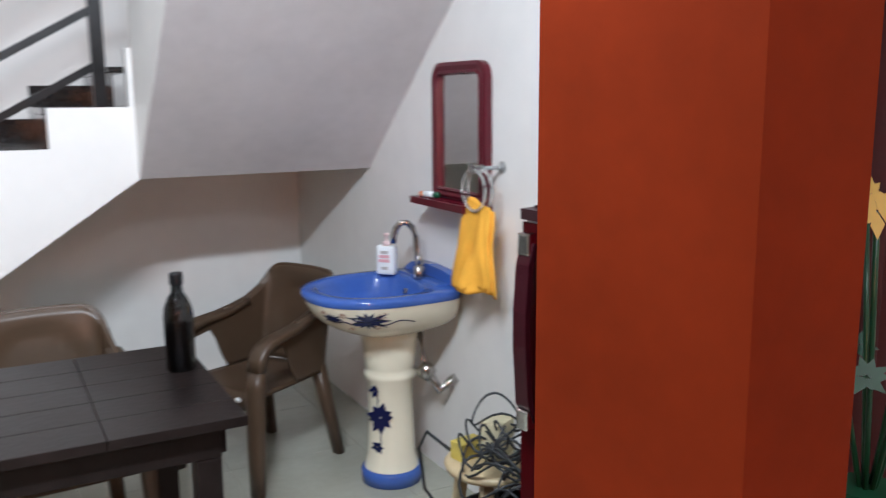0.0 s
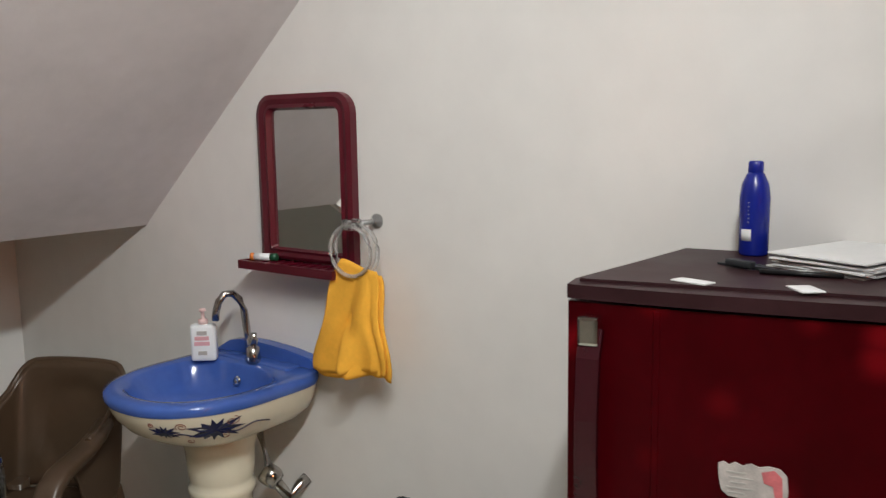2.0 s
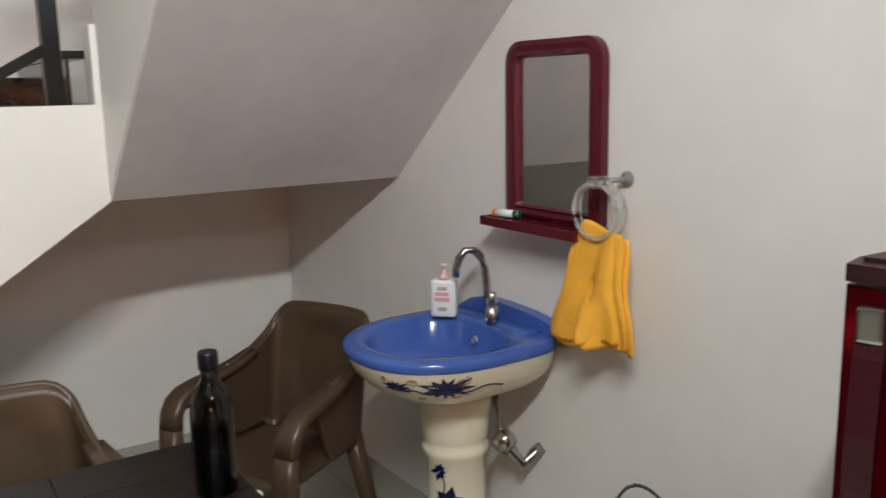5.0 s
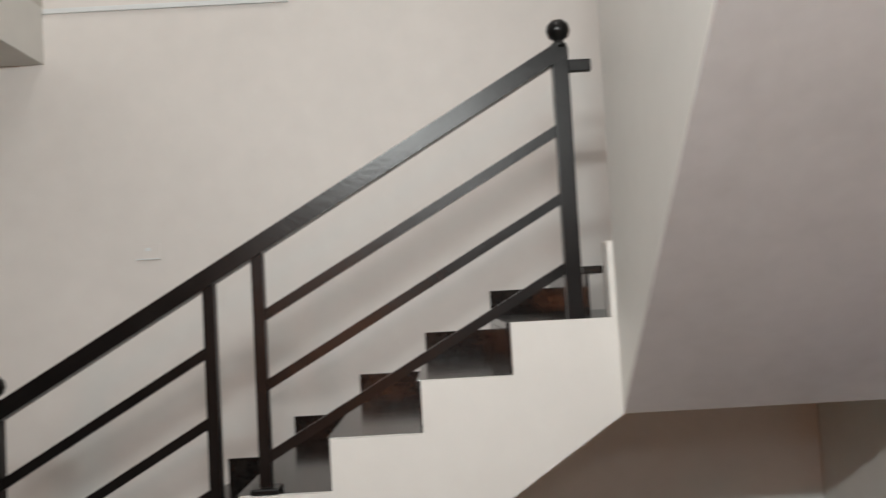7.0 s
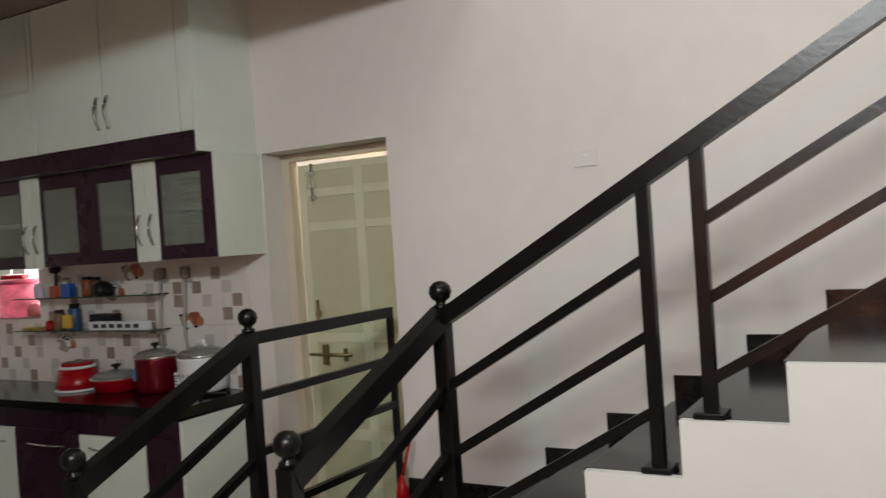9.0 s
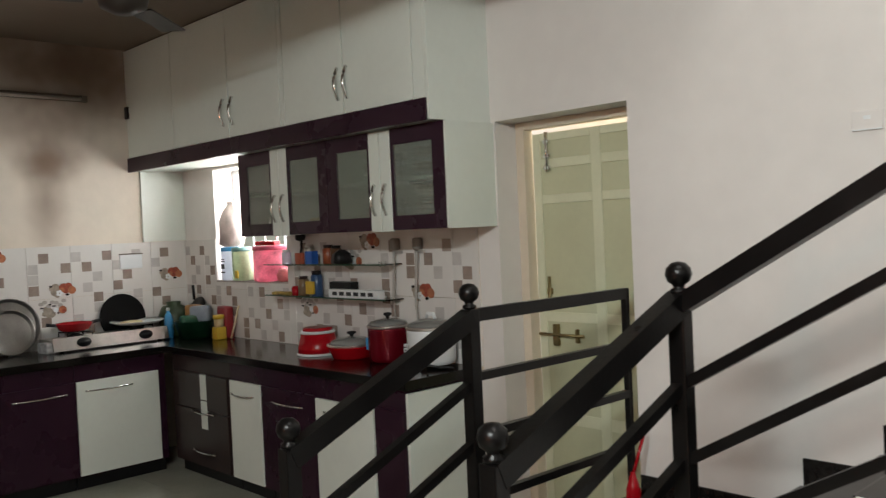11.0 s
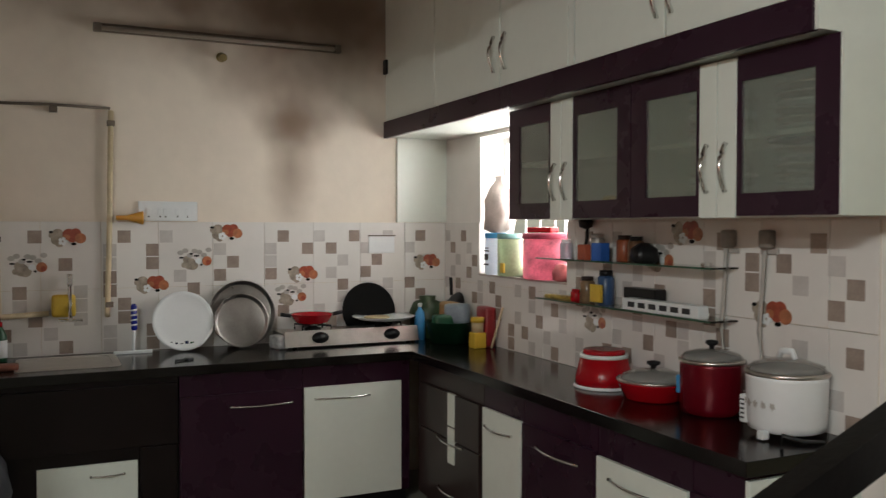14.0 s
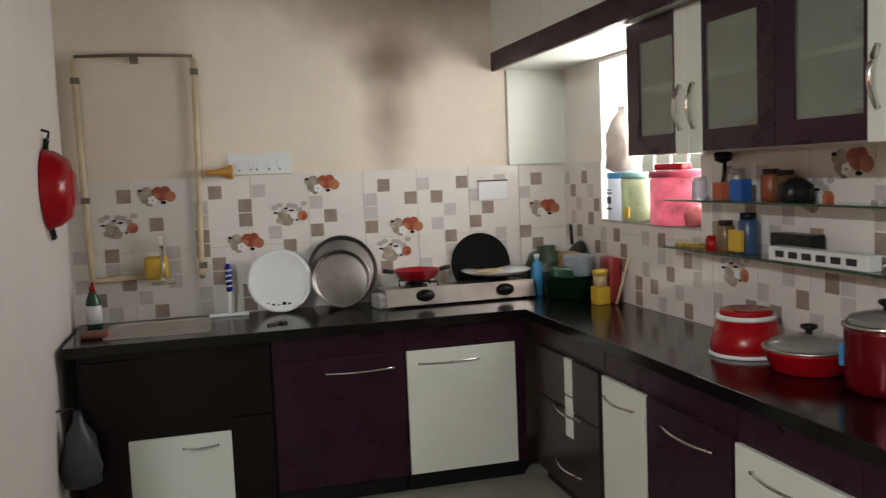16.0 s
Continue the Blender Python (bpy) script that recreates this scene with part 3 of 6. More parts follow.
for x0, x1, strip in ((-1.646, -1.192, 1), (-1.188, -0.712, 0), (-0.708, -0.247, 1), (-0.243, 0.236, 0)):
    s0, s1 = (x1 - 0.084, x1) if strip else (x0, x0 + 0.084)
    g0, g1 = (x0 + 0.085, s0 - 0.018) if strip else (s1 + 0.018, x1 - 0.085)
    if strip and x0 < -1.5:
        g0 = x0 + 0.095
    frame_bm = pane_frame(x0 if strip else s1, s0 if strip else x1, 1.600, 2.116, g0, g1, 1.672, 2.034, YC, YC + 0.018)
    d = part("door", frame_bm, M_PURPLE, glazed)
    part("glass_pane", boxed(g0 - 0.004, YC + 0.007, 1.668, g1 + 0.004, YC + 0.011, 2.038), G_FROST, d, "frosted glass")
    part("white_strip", boxed(s0 + 0.001, YC - 0.004, 1.594, s1 - 0.001, YC + 0.018, 2.114, 0.002), M_LAM, d, "white laminate strip")
    bow_handle(0.16, d, ((s0 + s1) / 2, YC - 0.004, 1.76), (0, 0, 1), (0, -1, 0), None, 0.008)
for d in glazed.children:
    d.matrix_parent_inverse = inv

# crockery behind the frosted glass
for x, z0, count, gap in ((0.02, 1.615, 8, 0.026), (0.02, 1.867, 6, 0.026), (-0.38, 1.867, 6, 0.026), (-0.38, 1.615, 5, 0.030)):
    rack = thing("plate_rack", "steel rack of stacked plates behind frosted glass", "plate rack", (x, 2.560, z0), group="plate racks")
    for k in range(count):
        part("plate", turned([(0.07, 0.004 + gap * k), (0.115, 0.008 + gap * k), (0.122, 0.014 + gap * k), (0.11, 0.012 + gap * k), (0.002, 0.008 + gap * k)], 24), M_STEEL if k % 3 else M_WPLASTIC, rack)
    for u in (-0.126, 0.126):
        part("upright", rod([(u, 0, 0), (u, 0, gap * count + 0.01)], 0.004, 6), M_CHROME, rack)
single("dark_dish", turned([(0.03, 0), (0.075, 0.008), (0.08, 0.02), (0.002, 0.012)], 20), M_CASTI, "dark dish behind frosted glass", "dish", (-0.02, 2.510, 1.824))
for x, m, h in ((-0.93, M_YELLOW, 0.07), (-1.02, M_ORANGEP, 0.05), (-1.37, M_STEEL, 0.09)):
    single("steel_tin" if m is M_STEEL else "spice_tin", turned([(0.036, 0), (0.04, 0.004), (0.04, h), (0.03, h + 0.008), (0.001, h + 0.009)], 18), m, "round tin behind frosted glass", "tin", (x, 2.485, 1.6145))
single("food_tin", turned([(0.05, 0), (0.052, 0.1), (0.045, 0.11), (0.001, 0.112)], 20), M_YELLOW, "yellow tin behind frosted glass", "tin", (-0.86, 2.60, 1.615))


# ---- backsplash ----
M_TILE = mat("glazed_white_tile", (0.74, 0.72, 0.69), 0.16, 0, 0.04, 2.0, 0.04, 9)
M_SQ_DARK = mat("taupe_square_print", (0.33, 0.265, 0.225), 0.2, 0, 0.16, 14)
M_CUP = mat("faded_cup_print", (0.40, 0.345, 0.28), 0.2, 0, 0.3, 30)
M_SQ_PALE = mat("pale_grey_square_print", (0.56, 0.535, 0.515), 0.2, 0, 0.08, 14)
splash_w = structure("backsplash_west", slabs((X4, YW5, 0.84, X4 + 0.002, Y3, 1.590)), M_FRAME, "printed white ceramic wall tiles with brown squares and fruit motifs")
splash_n = structure("backsplash_north", slabs((X4, Y3 - 0.002, 0.84, WX0, Y3, 1.590), (WX0, Y3 - 0.002, 0.84, WX1, Y3, WZ0 - 0.012), (WX1, Y3 - 0.002, 0.84, 0.108, Y3, 1.590)), M_FRAME, "printed white ceramic wall tiles with brown squares and fruit motifs")
rows_z = [(0.872, 1.222), (1.224, 1.590)]
n = 0
for z0, z1 in rows_z:
    y = YW5 + 0.001
    while y < Y3 - 0.01:
        y1 = min(y + 0.298, Y3 - 0.006)
        part("tile", boxed(X4 + 0.002, y, z0, X4 + 0.009, y1, z1, 0.0012), M_TILE, splash_w)
        y = y1 + 0.002
    x = X4 + 0.010
    while x < 0.10:
        x1 = min(x + 0.298, 0.108)
        for a, b in ((x, min(x1, WX0)), (max(x, WX0), min(x1, WX1)), (max(x, WX1), x1)):
            if b - a > 0.012:
                top = z1 if (b <= WX0 + 1e-6 or a >= WX1 - 1e-6) else min(z1, WZ0 - 0.012)
                if top - z0 > 0.01:
                    part("tile", boxed(a, Y3 - 0.009, z0, b - 0.0005, Y3 - 0.002, top, 0.0012), M_TILE, splash_n)
        x = x1 + 0.002


CELL = 0.0745
SQUARES = ((5, 2), (1, 4), (3, 0), (5, 2), (2, 0), (4, 1))


def printed_squares(parent, lo, hi, n, spare, hole=None):
    """Printed squares on a grid, each row with one dark and one pale square in six."""
    dark, pale = bmesh.new(), bmesh.new()
    for r in range(10):
        z = 0.872 + CELL * (r + 0.04)
        if z + CELL > 1.592:
            continue
        for c in range(int((hi - lo) / CELL)):
            u = lo + CELL * c
            k = (c + 2 * ((c // 6) % 2) * (r % 2)) % 6
            if k not in SQUARES[r % 6] or any(abs(u + CELL / 2 - a) < 0.13 and abs(z + CELL / 2 - b) < 0.085 for a, b in spare):
                continue
            if hole and u + CELL > hole[0] and u < hole[1] and z + CELL > hole[2]:
                continue
            bm = dark if k == SQUARES[r % 6][0] else pale
            g = 0.003
            if n[0]:
                box(bm, X4 + 0.009, u + g, z + g, X4 + 0.0096, u + CELL - g, z + CELL - g)
            else:
                box(bm, u + g, Y3 - 0.0096, z + g, u + CELL - g, Y3 - 0.009, z + CELL - g)
    part("square_print", dark, M_SQ_DARK, parent, "taupe printed squares")
    part("square_print", pale, M_SQ_PALE, parent, "pale grey printed squares")


def motif(parent, c, n, kind):
    """A printed cup with fruit; c is its middle, n the way that the wall faces."""
    side = Vector((0, 1, 0)) if n[0] else Vector((1, 0, 0))
    c = Vector(c)
    sets = {k: bmesh.new() for k in ("red", "orange", "beige", "white", "dark", "grey")}
    step = [0]
    def dot(key, u, v, r, sx=1.0, k=14):
        step[0] += 1
        disc(sets[key], c + side * u + Vector((0, 0, v)), r, n, k, 0.0008 + 0.00022 * step[0], sx)
    if kind:
        for u, v, r in ((-0.055, 0.022, 0.030), (-0.060, -0.006, 0.030), (-0.045, -0.026, 0.022), (-0.082, 0.018, 0.018)):
            dot("beige", u, v, r)
        for u, v, r in ((0.000, 0.022, 0.030), (0.034, 0.028, 0.026), (0.018, 0.006, 0.028)):
            dot("red", u, v, r, 1.05, 16)
        dot("orange", 0.058, 0.000, 0.028, 1.0, 16)
        dot("orange", -0.012, 0.006, 0.016, 1.2, 12)
        for k in range(5):
            a = 2 * math.pi * k / 5
            dot("white", -0.030 + 0.014 * math.cos(a), -0.016 + 0.014 * math.sin(a), 0.010, 1.0, 8)
        dot("dark", 0.024, -0.030, 0.008, 1.7, 10)
        dot("dark", -0.088, 0.034, 0.007, 1.6, 8)
    else:
        for u, v, r in ((-0.030, -0.022, 0.034), (-0.012, -0.030, 0.030), (-0.045, 0.000, 0.022), (-0.060, -0.030, 0.016)):
            dot("beige", u, v, r)
        for k in range(7):
            dot("grey", -0.080 + 0.026 * k, 0.040 + 0.016 * math.sin(k * 2.3), 0.014, 1.3, 8)
        for u, v, w in ((-0.075, 0.012, 2.6), (0.008, 0.022, 3.0), (-0.020, 0.034, 2.0), (0.035, -0.030, 1.4)):
            dot("dark", u, v, 0.0055, w, 8)
        dot("orange", 0.066, -0.008, 0.027, 1.0, 16)
        dot("red", 0.074, -0.016, 0.014, 1.0, 12)
        dot("white", 0.020, -0.008, 0.016, 1.2, 10)
    names = {"red": ("fruit_print", M_REDT), "orange": ("fruit_print", M_ORT), "beige": ("cup_print", M_CUP), "white": ("flower_print", M_WPLASTIC), "dark": ("leaf_print", M_CASTI), "grey": ("leaf_print", M_GREYT)}
    for key, b in sets.items():
        if len(b.faces):
            part(names[key][0], b, names[key][1], parent)
        else:
            b.free()

WEST_PRINTS = ((0.50, 1.50, 1), (0.30, 1.355, 0), (0.93, 1.235, 1), (1.345, 1.525, 1), (1.16, 1.375, 0), (1.80, 1.275, 1), (2.62, 1.335, 1), (1.72, 1.15, 0))
NORTH_PRINTS = ((-0.77, 1.535, 1), (-0.32, 1.245, 1), (-1.42, 1.12, 0), (-0.95, 1.43, 0))
for y, z, k in WEST_PRINTS:
    motif(splash_w, (X4 + 0.0092, y, z), (1, 0, 0), k)
for x, z, k in NORTH_PRINTS:
    motif(splash_n, (x, Y3 - 0.0092, z), (0, -1, 0), k)
printed_squares(splash_w, YW5 + 0.012, Y3 - 0.012, (1, 0, 0), [p[:2] for p in WEST_PRINTS])
printed_squares(splash_n, X4 + 0.02, 0.104, (0, -1, 0), [p[:2] for p in NORTH_PRINTS], (WX0, WX1, WZ0 - 0.02))


# ---- beneath the stairs: mirror, basin, towel ----
def rounded_rect(y0, y1, z0, z1, rt, rb, n=6):
    pts = []
    for cy, cz, r, a0 in ((y1 - rt, z1 - rt, rt, 0), (y0 + rt, z1 - rt, rt, 90), (y0 + rb, z0 + rb, rb, 180), (y1 - rb, z0 + rb, rb, 270)):
        for i in range(n + 1):
            a = radians(a0 + 90 * i / n)
            pts.append((cy + r * math.cos(a), cz + r * math.sin(a)))
    return pts


def ring_frame(outer, inner, x0, x1, lip):
    """A frame between two outlines of as many points, its face bulging by lip."""
    bm = bmesh.new()
    n = len(outer)
    loops = []
    for f, x in ((0, x0), (0, x1 + lip * 0.4), (0.3, x1), (0.62, x1 + lip * 0.3), (0.85, x1), (1, x1 + lip), (1, x0)):
        loops.append([bm.verts.new((x, o[0] + (i[0] - o[0]) * f, o[1] + (i[1] - o[1]) * f)) for o, i in zip(outer, inner)])
    for a, b in zip(loops, loops[1:]):
        for i in range(n):
            j = (i + 1) % n
            bm.faces.new((a[i], a[j], b[j], b[i]))
    return bm

mirror = thing("wall_mirror", "maroon plastic framed mirror with a shelf, hung on the wall", "mirror", (X1, 0.808, 1.19))
inv = mirror.matrix_world.inverted()
out, inn = rounded_rect(0.566, 0.986, 1.195, 1.722, 0.065, 0.01), rounded_rect(0.616, 0.926, 1.232, 1.672, 0.022, 0.006)
part("frame", ring_frame(out, inn, X1 - 0.001, X1 - 0.034, 0.016), M_MAROON, mirror)
part("mirror_glass", prism(inn, "x", X1 - 0.016, X1 - 0.010), M_MIRROR, mirror, "silvered mirror glass")
shelf = part("shelf", slabs((X1 - 0.125, 0.564, 1.172, X1 - 0.001, 0.984, 1.186), (X1 - 0.130, 0.560, 1.170, X1 - 0.118, 0.988, 1.197), (X1 - 0.118, 0.560, 1.170, X1 - 0.002, 0.572, 1.197), (X1 - 0.118, 0.976, 1.170, X1 - 0.002, 0.988, 1.197)), M_MAROON, mirror)
for k in range(9):
    part("rib", boxed(X1 - 0.110, 0.59 + 0.042 * k, 1.1865, X1 - 0.02, 0.602 + 0.042 * k, 1.191), M_MAROON, shelf)
for d in mirror.children:
    d.matrix_parent_inverse = inv
paste = thing("paste_tube", "white tube with a green cap on the mirror shelf", "tube", (X1 - 0.085, 0.955, 1.2045), 14)
part("tube_body", rod([(0, 0, 0), (0.008, -0.055, 0)], 0.012, 12), M_WPLASTIC, paste)
part("cap", rod([(0.008, -0.056, 0), (0.011, -0.078, 0)], 0.0125, 12), M_GREEN, paste, "dark green cap")
part("printed_end", rod([(-0.002, 0.014, 0), (0, 0.0005, 0)], 0.0122, 12), M_ORANGEP, paste, "orange printed end")

M_ACRYL = mat("milky_acrylic", (0.82, 0.81, 0.79), 0.15, 0, 0.05, 20)
M_ACRYL.node_tree.nodes["Principled BSDF"].inputs["Transmission Weight"].default_value = 0.75
ring = thing("towel_ring", "milky clear acrylic towel ring on a wall mount", "towel ring", (X1, 0.523, 1.30))
inv = ring.matrix_world.inverted()
for dx, k in ((0.098, 1.0), (0.124, 0.94)):
    part("ring", rod([(X1 - dx, 0.490 + 0.084 * k * math.cos(a), 1.262 + 0.078 * k * math.sin(a)) for a in [2 * math.pi * i / 32 for i in range(32)]], 0.0062, 8, True), M_ACRYL, ring, "clear acrylic ring")
part("mount", boxed(X1 - 0.134, 0.474, 1.322, X1 - 0.086, 0.512, 1.354, 0.005), G_CLEAR, ring, "clear acrylic block")
part("hook", turned([(0.022, 0), (0.022, 0.006), (0.008, 0.012), (0.008, 0.090)], 16, m=pose(X1, 0.492, 1.338, 0, -90, 0)), M_ACRYL, ring, "pale acrylic stem")
for d in ring.children:
    d.matrix_parent_inverse = inv


def hanging_towel():
    """A hand towel gathered over the ring, its folds widening downwards; front and back layers."""
    bm = bmesh.new()
    rows, cols = 26, 44
    grid = []
    for i in range(rows):
        v = i / (rows - 1)
        row = []
        for j in range(cols):
            u = j / (cols - 1)
            half = 0.066 + 0.086 * min(1, v * 1.1) ** 0.8
            mid = 0.474 + 0.040 * v
            fold = (0.005 + 0.014 * v) * math.sin(u * 5.6 + 1.1 * v) + 0.006 * math.sin(9 * u - 5 * v) * v + 0.011 * v ** 1.3 * math.sin(15 * u + 4 * v) + 0.008 * v * abs(math.sin(7 * u + 2.5 * v)) + 0.030 * math.exp(-((u - 0.46) / 0.05) ** 2 - ((v - 0.56) / 0.07) ** 2) - 0.020 * max(0, v - 0.52) * math.exp(-((u - 0.50) / 0.10) ** 2) * 4 + 0.026 * v * math.exp(-((u - 0.80 - 0.10 * v) / 0.045) ** 2) + 0.018 * v * math.exp(-((u - 0.42 + 0.22 * (v - 0.5)) / 0.10) ** 2) + 0.010 * math.exp(-((u - 0.55) ** 2 * 40 + (v - 0.62) ** 2 * 90))
            y = mid + half * (0.5 - u) * 2 + 0.007 * math.sin(v * 9 + u * 4)
            z = 1.222 - 0.325 * v - 0.020 * math.sin(u * 5.2 + 0.6) * v + 0.030 * v * math.exp(-((u - 0.45) / 0.05) ** 2) + 0.012 * math.cos(u * 3.14) * (1 - v)
            x = X1 - 0.112 - 0.014 * math.sin(v * 2.6) + fold * 0.75 - 0.012 * v
            row.append(bm.verts.new((x, y, z)))
        grid.append(row)
    for i in range(rows - 1):
        for j in range(cols - 1):
            bm.faces.new((grid[i][j], grid[i][j + 1], grid[i + 1][j + 1], grid[i + 1][j])).smooth = True
    return bm

towel = single("hand_towel", hanging_towel(), M_TOWEL, "orange cotton hand towel hanging from the ring", "towel")
tm = towel.modifiers.new("cloth", "SOLIDIFY")
tm.thickness, tm.offset = 0.007, 1
back_layer = hanging_towel()
bmesh.ops.translate(back_layer, verts=back_layer.verts, vec=(0.016, -0.010, -0.014))
bl = part("back_layer", back_layer, M_TOWEL, towel)
bl.modifiers.new("cloth", "SOLIDIFY").thickness = 0.005

BC = (4.655, 0.968)
def basin_ring(bm, kx, ky, z, back=None, cx=4.655, p=0.42, n=64):
    """One outline of the basin: a rounded front and squarer shoulders that run back to the wall."""
    ring_v = []
    wall = (X1 - 0.003) if back is None else back
    for i in range(n):
        a = 2 * math.pi * i / n
        c, s = math.cos(a), math.sin(a)
        x = cx + (wall - cx) * abs(c) ** p if c > 0 else cx - kx * abs(c) ** 0.9
        y = BC[1] + ky * abs(s) ** (p if c > 0 else 0.9) * (1 if s > 0 else -1)
        ring_v.append(bm.verts.new((x, y, z)))
    return ring_v

def skin(bm, rings, cap0=False, cap1=False):
    n = len(rings[0])
    for a, b in zip(rings, rings[1:]):
        for i in range(n):
            j = (i + 1) % n
            bm.faces.new((a[i], a[j], b[j], b[i])).smooth = True
    if cap0:
        bm.faces.new(list(reversed(rings[0])))
    if cap1:
        bm.faces.new(rings[-1])
    return bm

basin = thing("pedestal_wash_basin", "cream ceramic pedestal wash basin with blue bowl and navy flowers", "wash basin", (4.70, 1.02, 0))
inv = basin.matrix_world.inverted()
bm = bmesh.new()
BODY = ((0.100, 0.100, 0.655, 4.79), (0.150, 0.142, 0.672, 4.84), (0.210, 0.190, 0.698, 4.90), (0.258, 0.224, 0.728, None), (0.292, 0.250, 0.766, None), (0.310, 0.264, 0.800, None), (0.316, 0.271, 0.818, None))
skin(bm, [basin_ring(bm, a, b, z, back) for a, b, z, back in BODY], True, False)
body = part("bowl_body", bm, M_CERAMIC, basin, "cream glazed ceramic")
bm = bmesh.new()
OUTER = ((0.317, 0.272, 0.815), (0.324, 0.280, 0.830), (0.320, 0.276, 0.845), (0.306, 0.264, 0.851))
INNER = ((0.262, 0.228, 0.8505, 4.800), (0.252, 0.220, 0.845, 4.796), (0.240, 0.210, 0.825, 4.790), (0.222, 0.194, 0.785, 4.775), (0.185, 0.165, 0.750, 4.755), (0.110, 0.110, 0.724, 4.72), (0.018, 0.018, 0.719, 4.68))
skin(bm, [basin_ring(bm, *r) for r in OUTER] + [basin_ring(bm, a, b, z, back, 4.645, 0.75) for a, b, z, back in INNER], False, True)
part("bowl", bm, M_BLUE, basin, "glossy blue glazed bowl and rim")
up = [(BC[1] + u, z) for u, z in ((-0.268, 0.846), (-0.240, 0.862), (-0.205, 0.884), (-0.10, 0.898), (0.03, 0.904), (0.14, 0.900), (0.19, 0.890), (0.235, 0.866), (0.268, 0.846))]
part("back_ridge", prism(up, "x", X1 - 0.046, X1 - 0.004), M_BLUE, basin, "raised blue ridge along the wall")
part("tap_ledge", smooth(boxed(4.818, BC[1] - 0.165, 0.838, X1 - 0.045, BC[1] + 0.19, 0.858, 0.008)), M_BLUE, basin)
part("overflow", turned([(0.016, 0), (0.016, 0.004), (0.009, 0.005), (0.001, 0.002)], 14, m=pose(4.770, 0.985, 0.80, 0, -70, 0)), M_CHROME, basin)
ped = part("pedestal", turned([(0.125, 0.0), (0.125, 0.03), (0.112, 0.07), (0.10, 0.12), (0.094, 0.30), (0.096, 0.44), (0.108, 0.455), (0.108, 0.475), (0.098, 0.485), (0.104, 0.50), (0.108, 0.54), (0.112, 0.60), (0.128, 0.664)], 36, at=(4.70, 1.0, 0.0)), M_CERAMIC, basin, "cream ceramic pedestal")
part("foot_band", turned([(0.128, 0.0), (0.129, 0.05), (0.118, 0.062)], 36, at=(4.70, 1.0, 0.0)), M_BLUE, ped, "blue glazed foot")


def petals(c, out, up, size, parent, seed, material=None):
    """A painted flower: pointed petals lying on the glaze, facing out."""
    rnd = random.Random(seed)
    o, u = Vector(out).normalized(), Vector(up)
    u = (u - o * u.dot(o)).normalized()
    s = u.cross(o)
    bm = bmesh.new()
    for k in range(9):
        a = 2 * math.pi * k / 9 + rnd.uniform(-0.25, 0.25)
        l, w = size * rnd.uniform(0.6, 1.1), size * 0.24
        d, e = s * math.cos(a) + u * math.sin(a), -s * math.sin(a) + u * math.cos(a)
        p = [Vector(c) + o * 0.0012 * (1 + k * 0.12) + q for q in (d * l * 0.05, d * l * 0.45 + e * w, d * l, d * l * 0.5 - e * w)]
        bm.faces.new([bm.verts.new(v) for v in p])
    res = bmesh.ops.extrude_face_region(bm, geom=bm.faces[:])
    bmesh.ops.translate(bm, verts=[v for v in res["geom"] if isinstance(v, bmesh.types.BMVert)], vec=o * 0.0012)
    return part("painted_flower", bm, material or M_NAVY, parent, "navy painted flower")


def on_pedestal(angle, z, r):
    a = radians(angle)
    return (4.70 + r * math.cos(a), 1.0 + r * math.sin(a), z), (math.cos(a), math.sin(a), 0)

for ang, z, sz in ((220, 0.30, 0.080), (204, 0.41, 0.036), (210, 0.17, 0.036)):
    c, o = on_pedestal(ang, z, 0.0965)
    petals(c, o, (0, 0, 1), sz, ped, int(ang))


for k, (a0, z0, a1, z1) in enumerate(((205, 0.40, 218, 0.31), (219, 0.29, 224, 0.19))):
    part("painted_stem", rod([on_pedestal(a0 + (a1 - a0) * i / 8 + 4 * math.sin(i * 0.7), z0 + (z1 - z0) * i / 8, 0.0975)[0] for i in range(9)], 0.0025, 5), M_NAVY, ped, "navy painted stem")


def on_body(ang, z, lift=0.0):
    """A point of the glaze at an angle and a height, and the way it faces."""
    a = radians(ang)
    c, s = math.cos(a), math.sin(a)
    for p, q in zip(BODY, BODY[1:]):
        if p[2] <= z <= q[2]:
            f = (z - p[2]) / (q[2] - p[2])
            kx, ky = [p[i] + (q[i] - p[i]) * f for i in (0, 1)]
            slope = (q[0] - p[0]) / (q[2] - p[2])
            out = Vector((c, s, -slope)).normalized()
            return Vector((4.655 + kx * abs(c) ** 0.9 * (1 if c > 0 else -1), BC[1] + ky * abs(s) ** 0.9 * (1 if s > 0 else -1), z)) + out * lift, out


def painted_leaf(points, size):
    """A flower of pointed lobes that lies on the curved glaze."""
    bm = bmesh.new()
    c, o = on_body(*points, 0.0015)
    m = bm.verts.new(c)
    n = 22
    rim = []
    for i in range(n):
        t = 2 * math.pi * i / n
        r = size * (1.0 if i % 2 == 0 else 0.52) * (1.25 if abs(math.cos(t)) > 0.8 else 0.85)
        rim.append(bm.verts.new(on_body(points[0] + math.degrees(r * math.cos(t) / 0.30), min(0.812, max(0.70, points[1] + r * 0.62 * math.sin(t))), 0.0016)[0]))
    for i in range(n):
        bm.faces.new((m, rim[i], rim[(i + 1) % n]))
    return bm

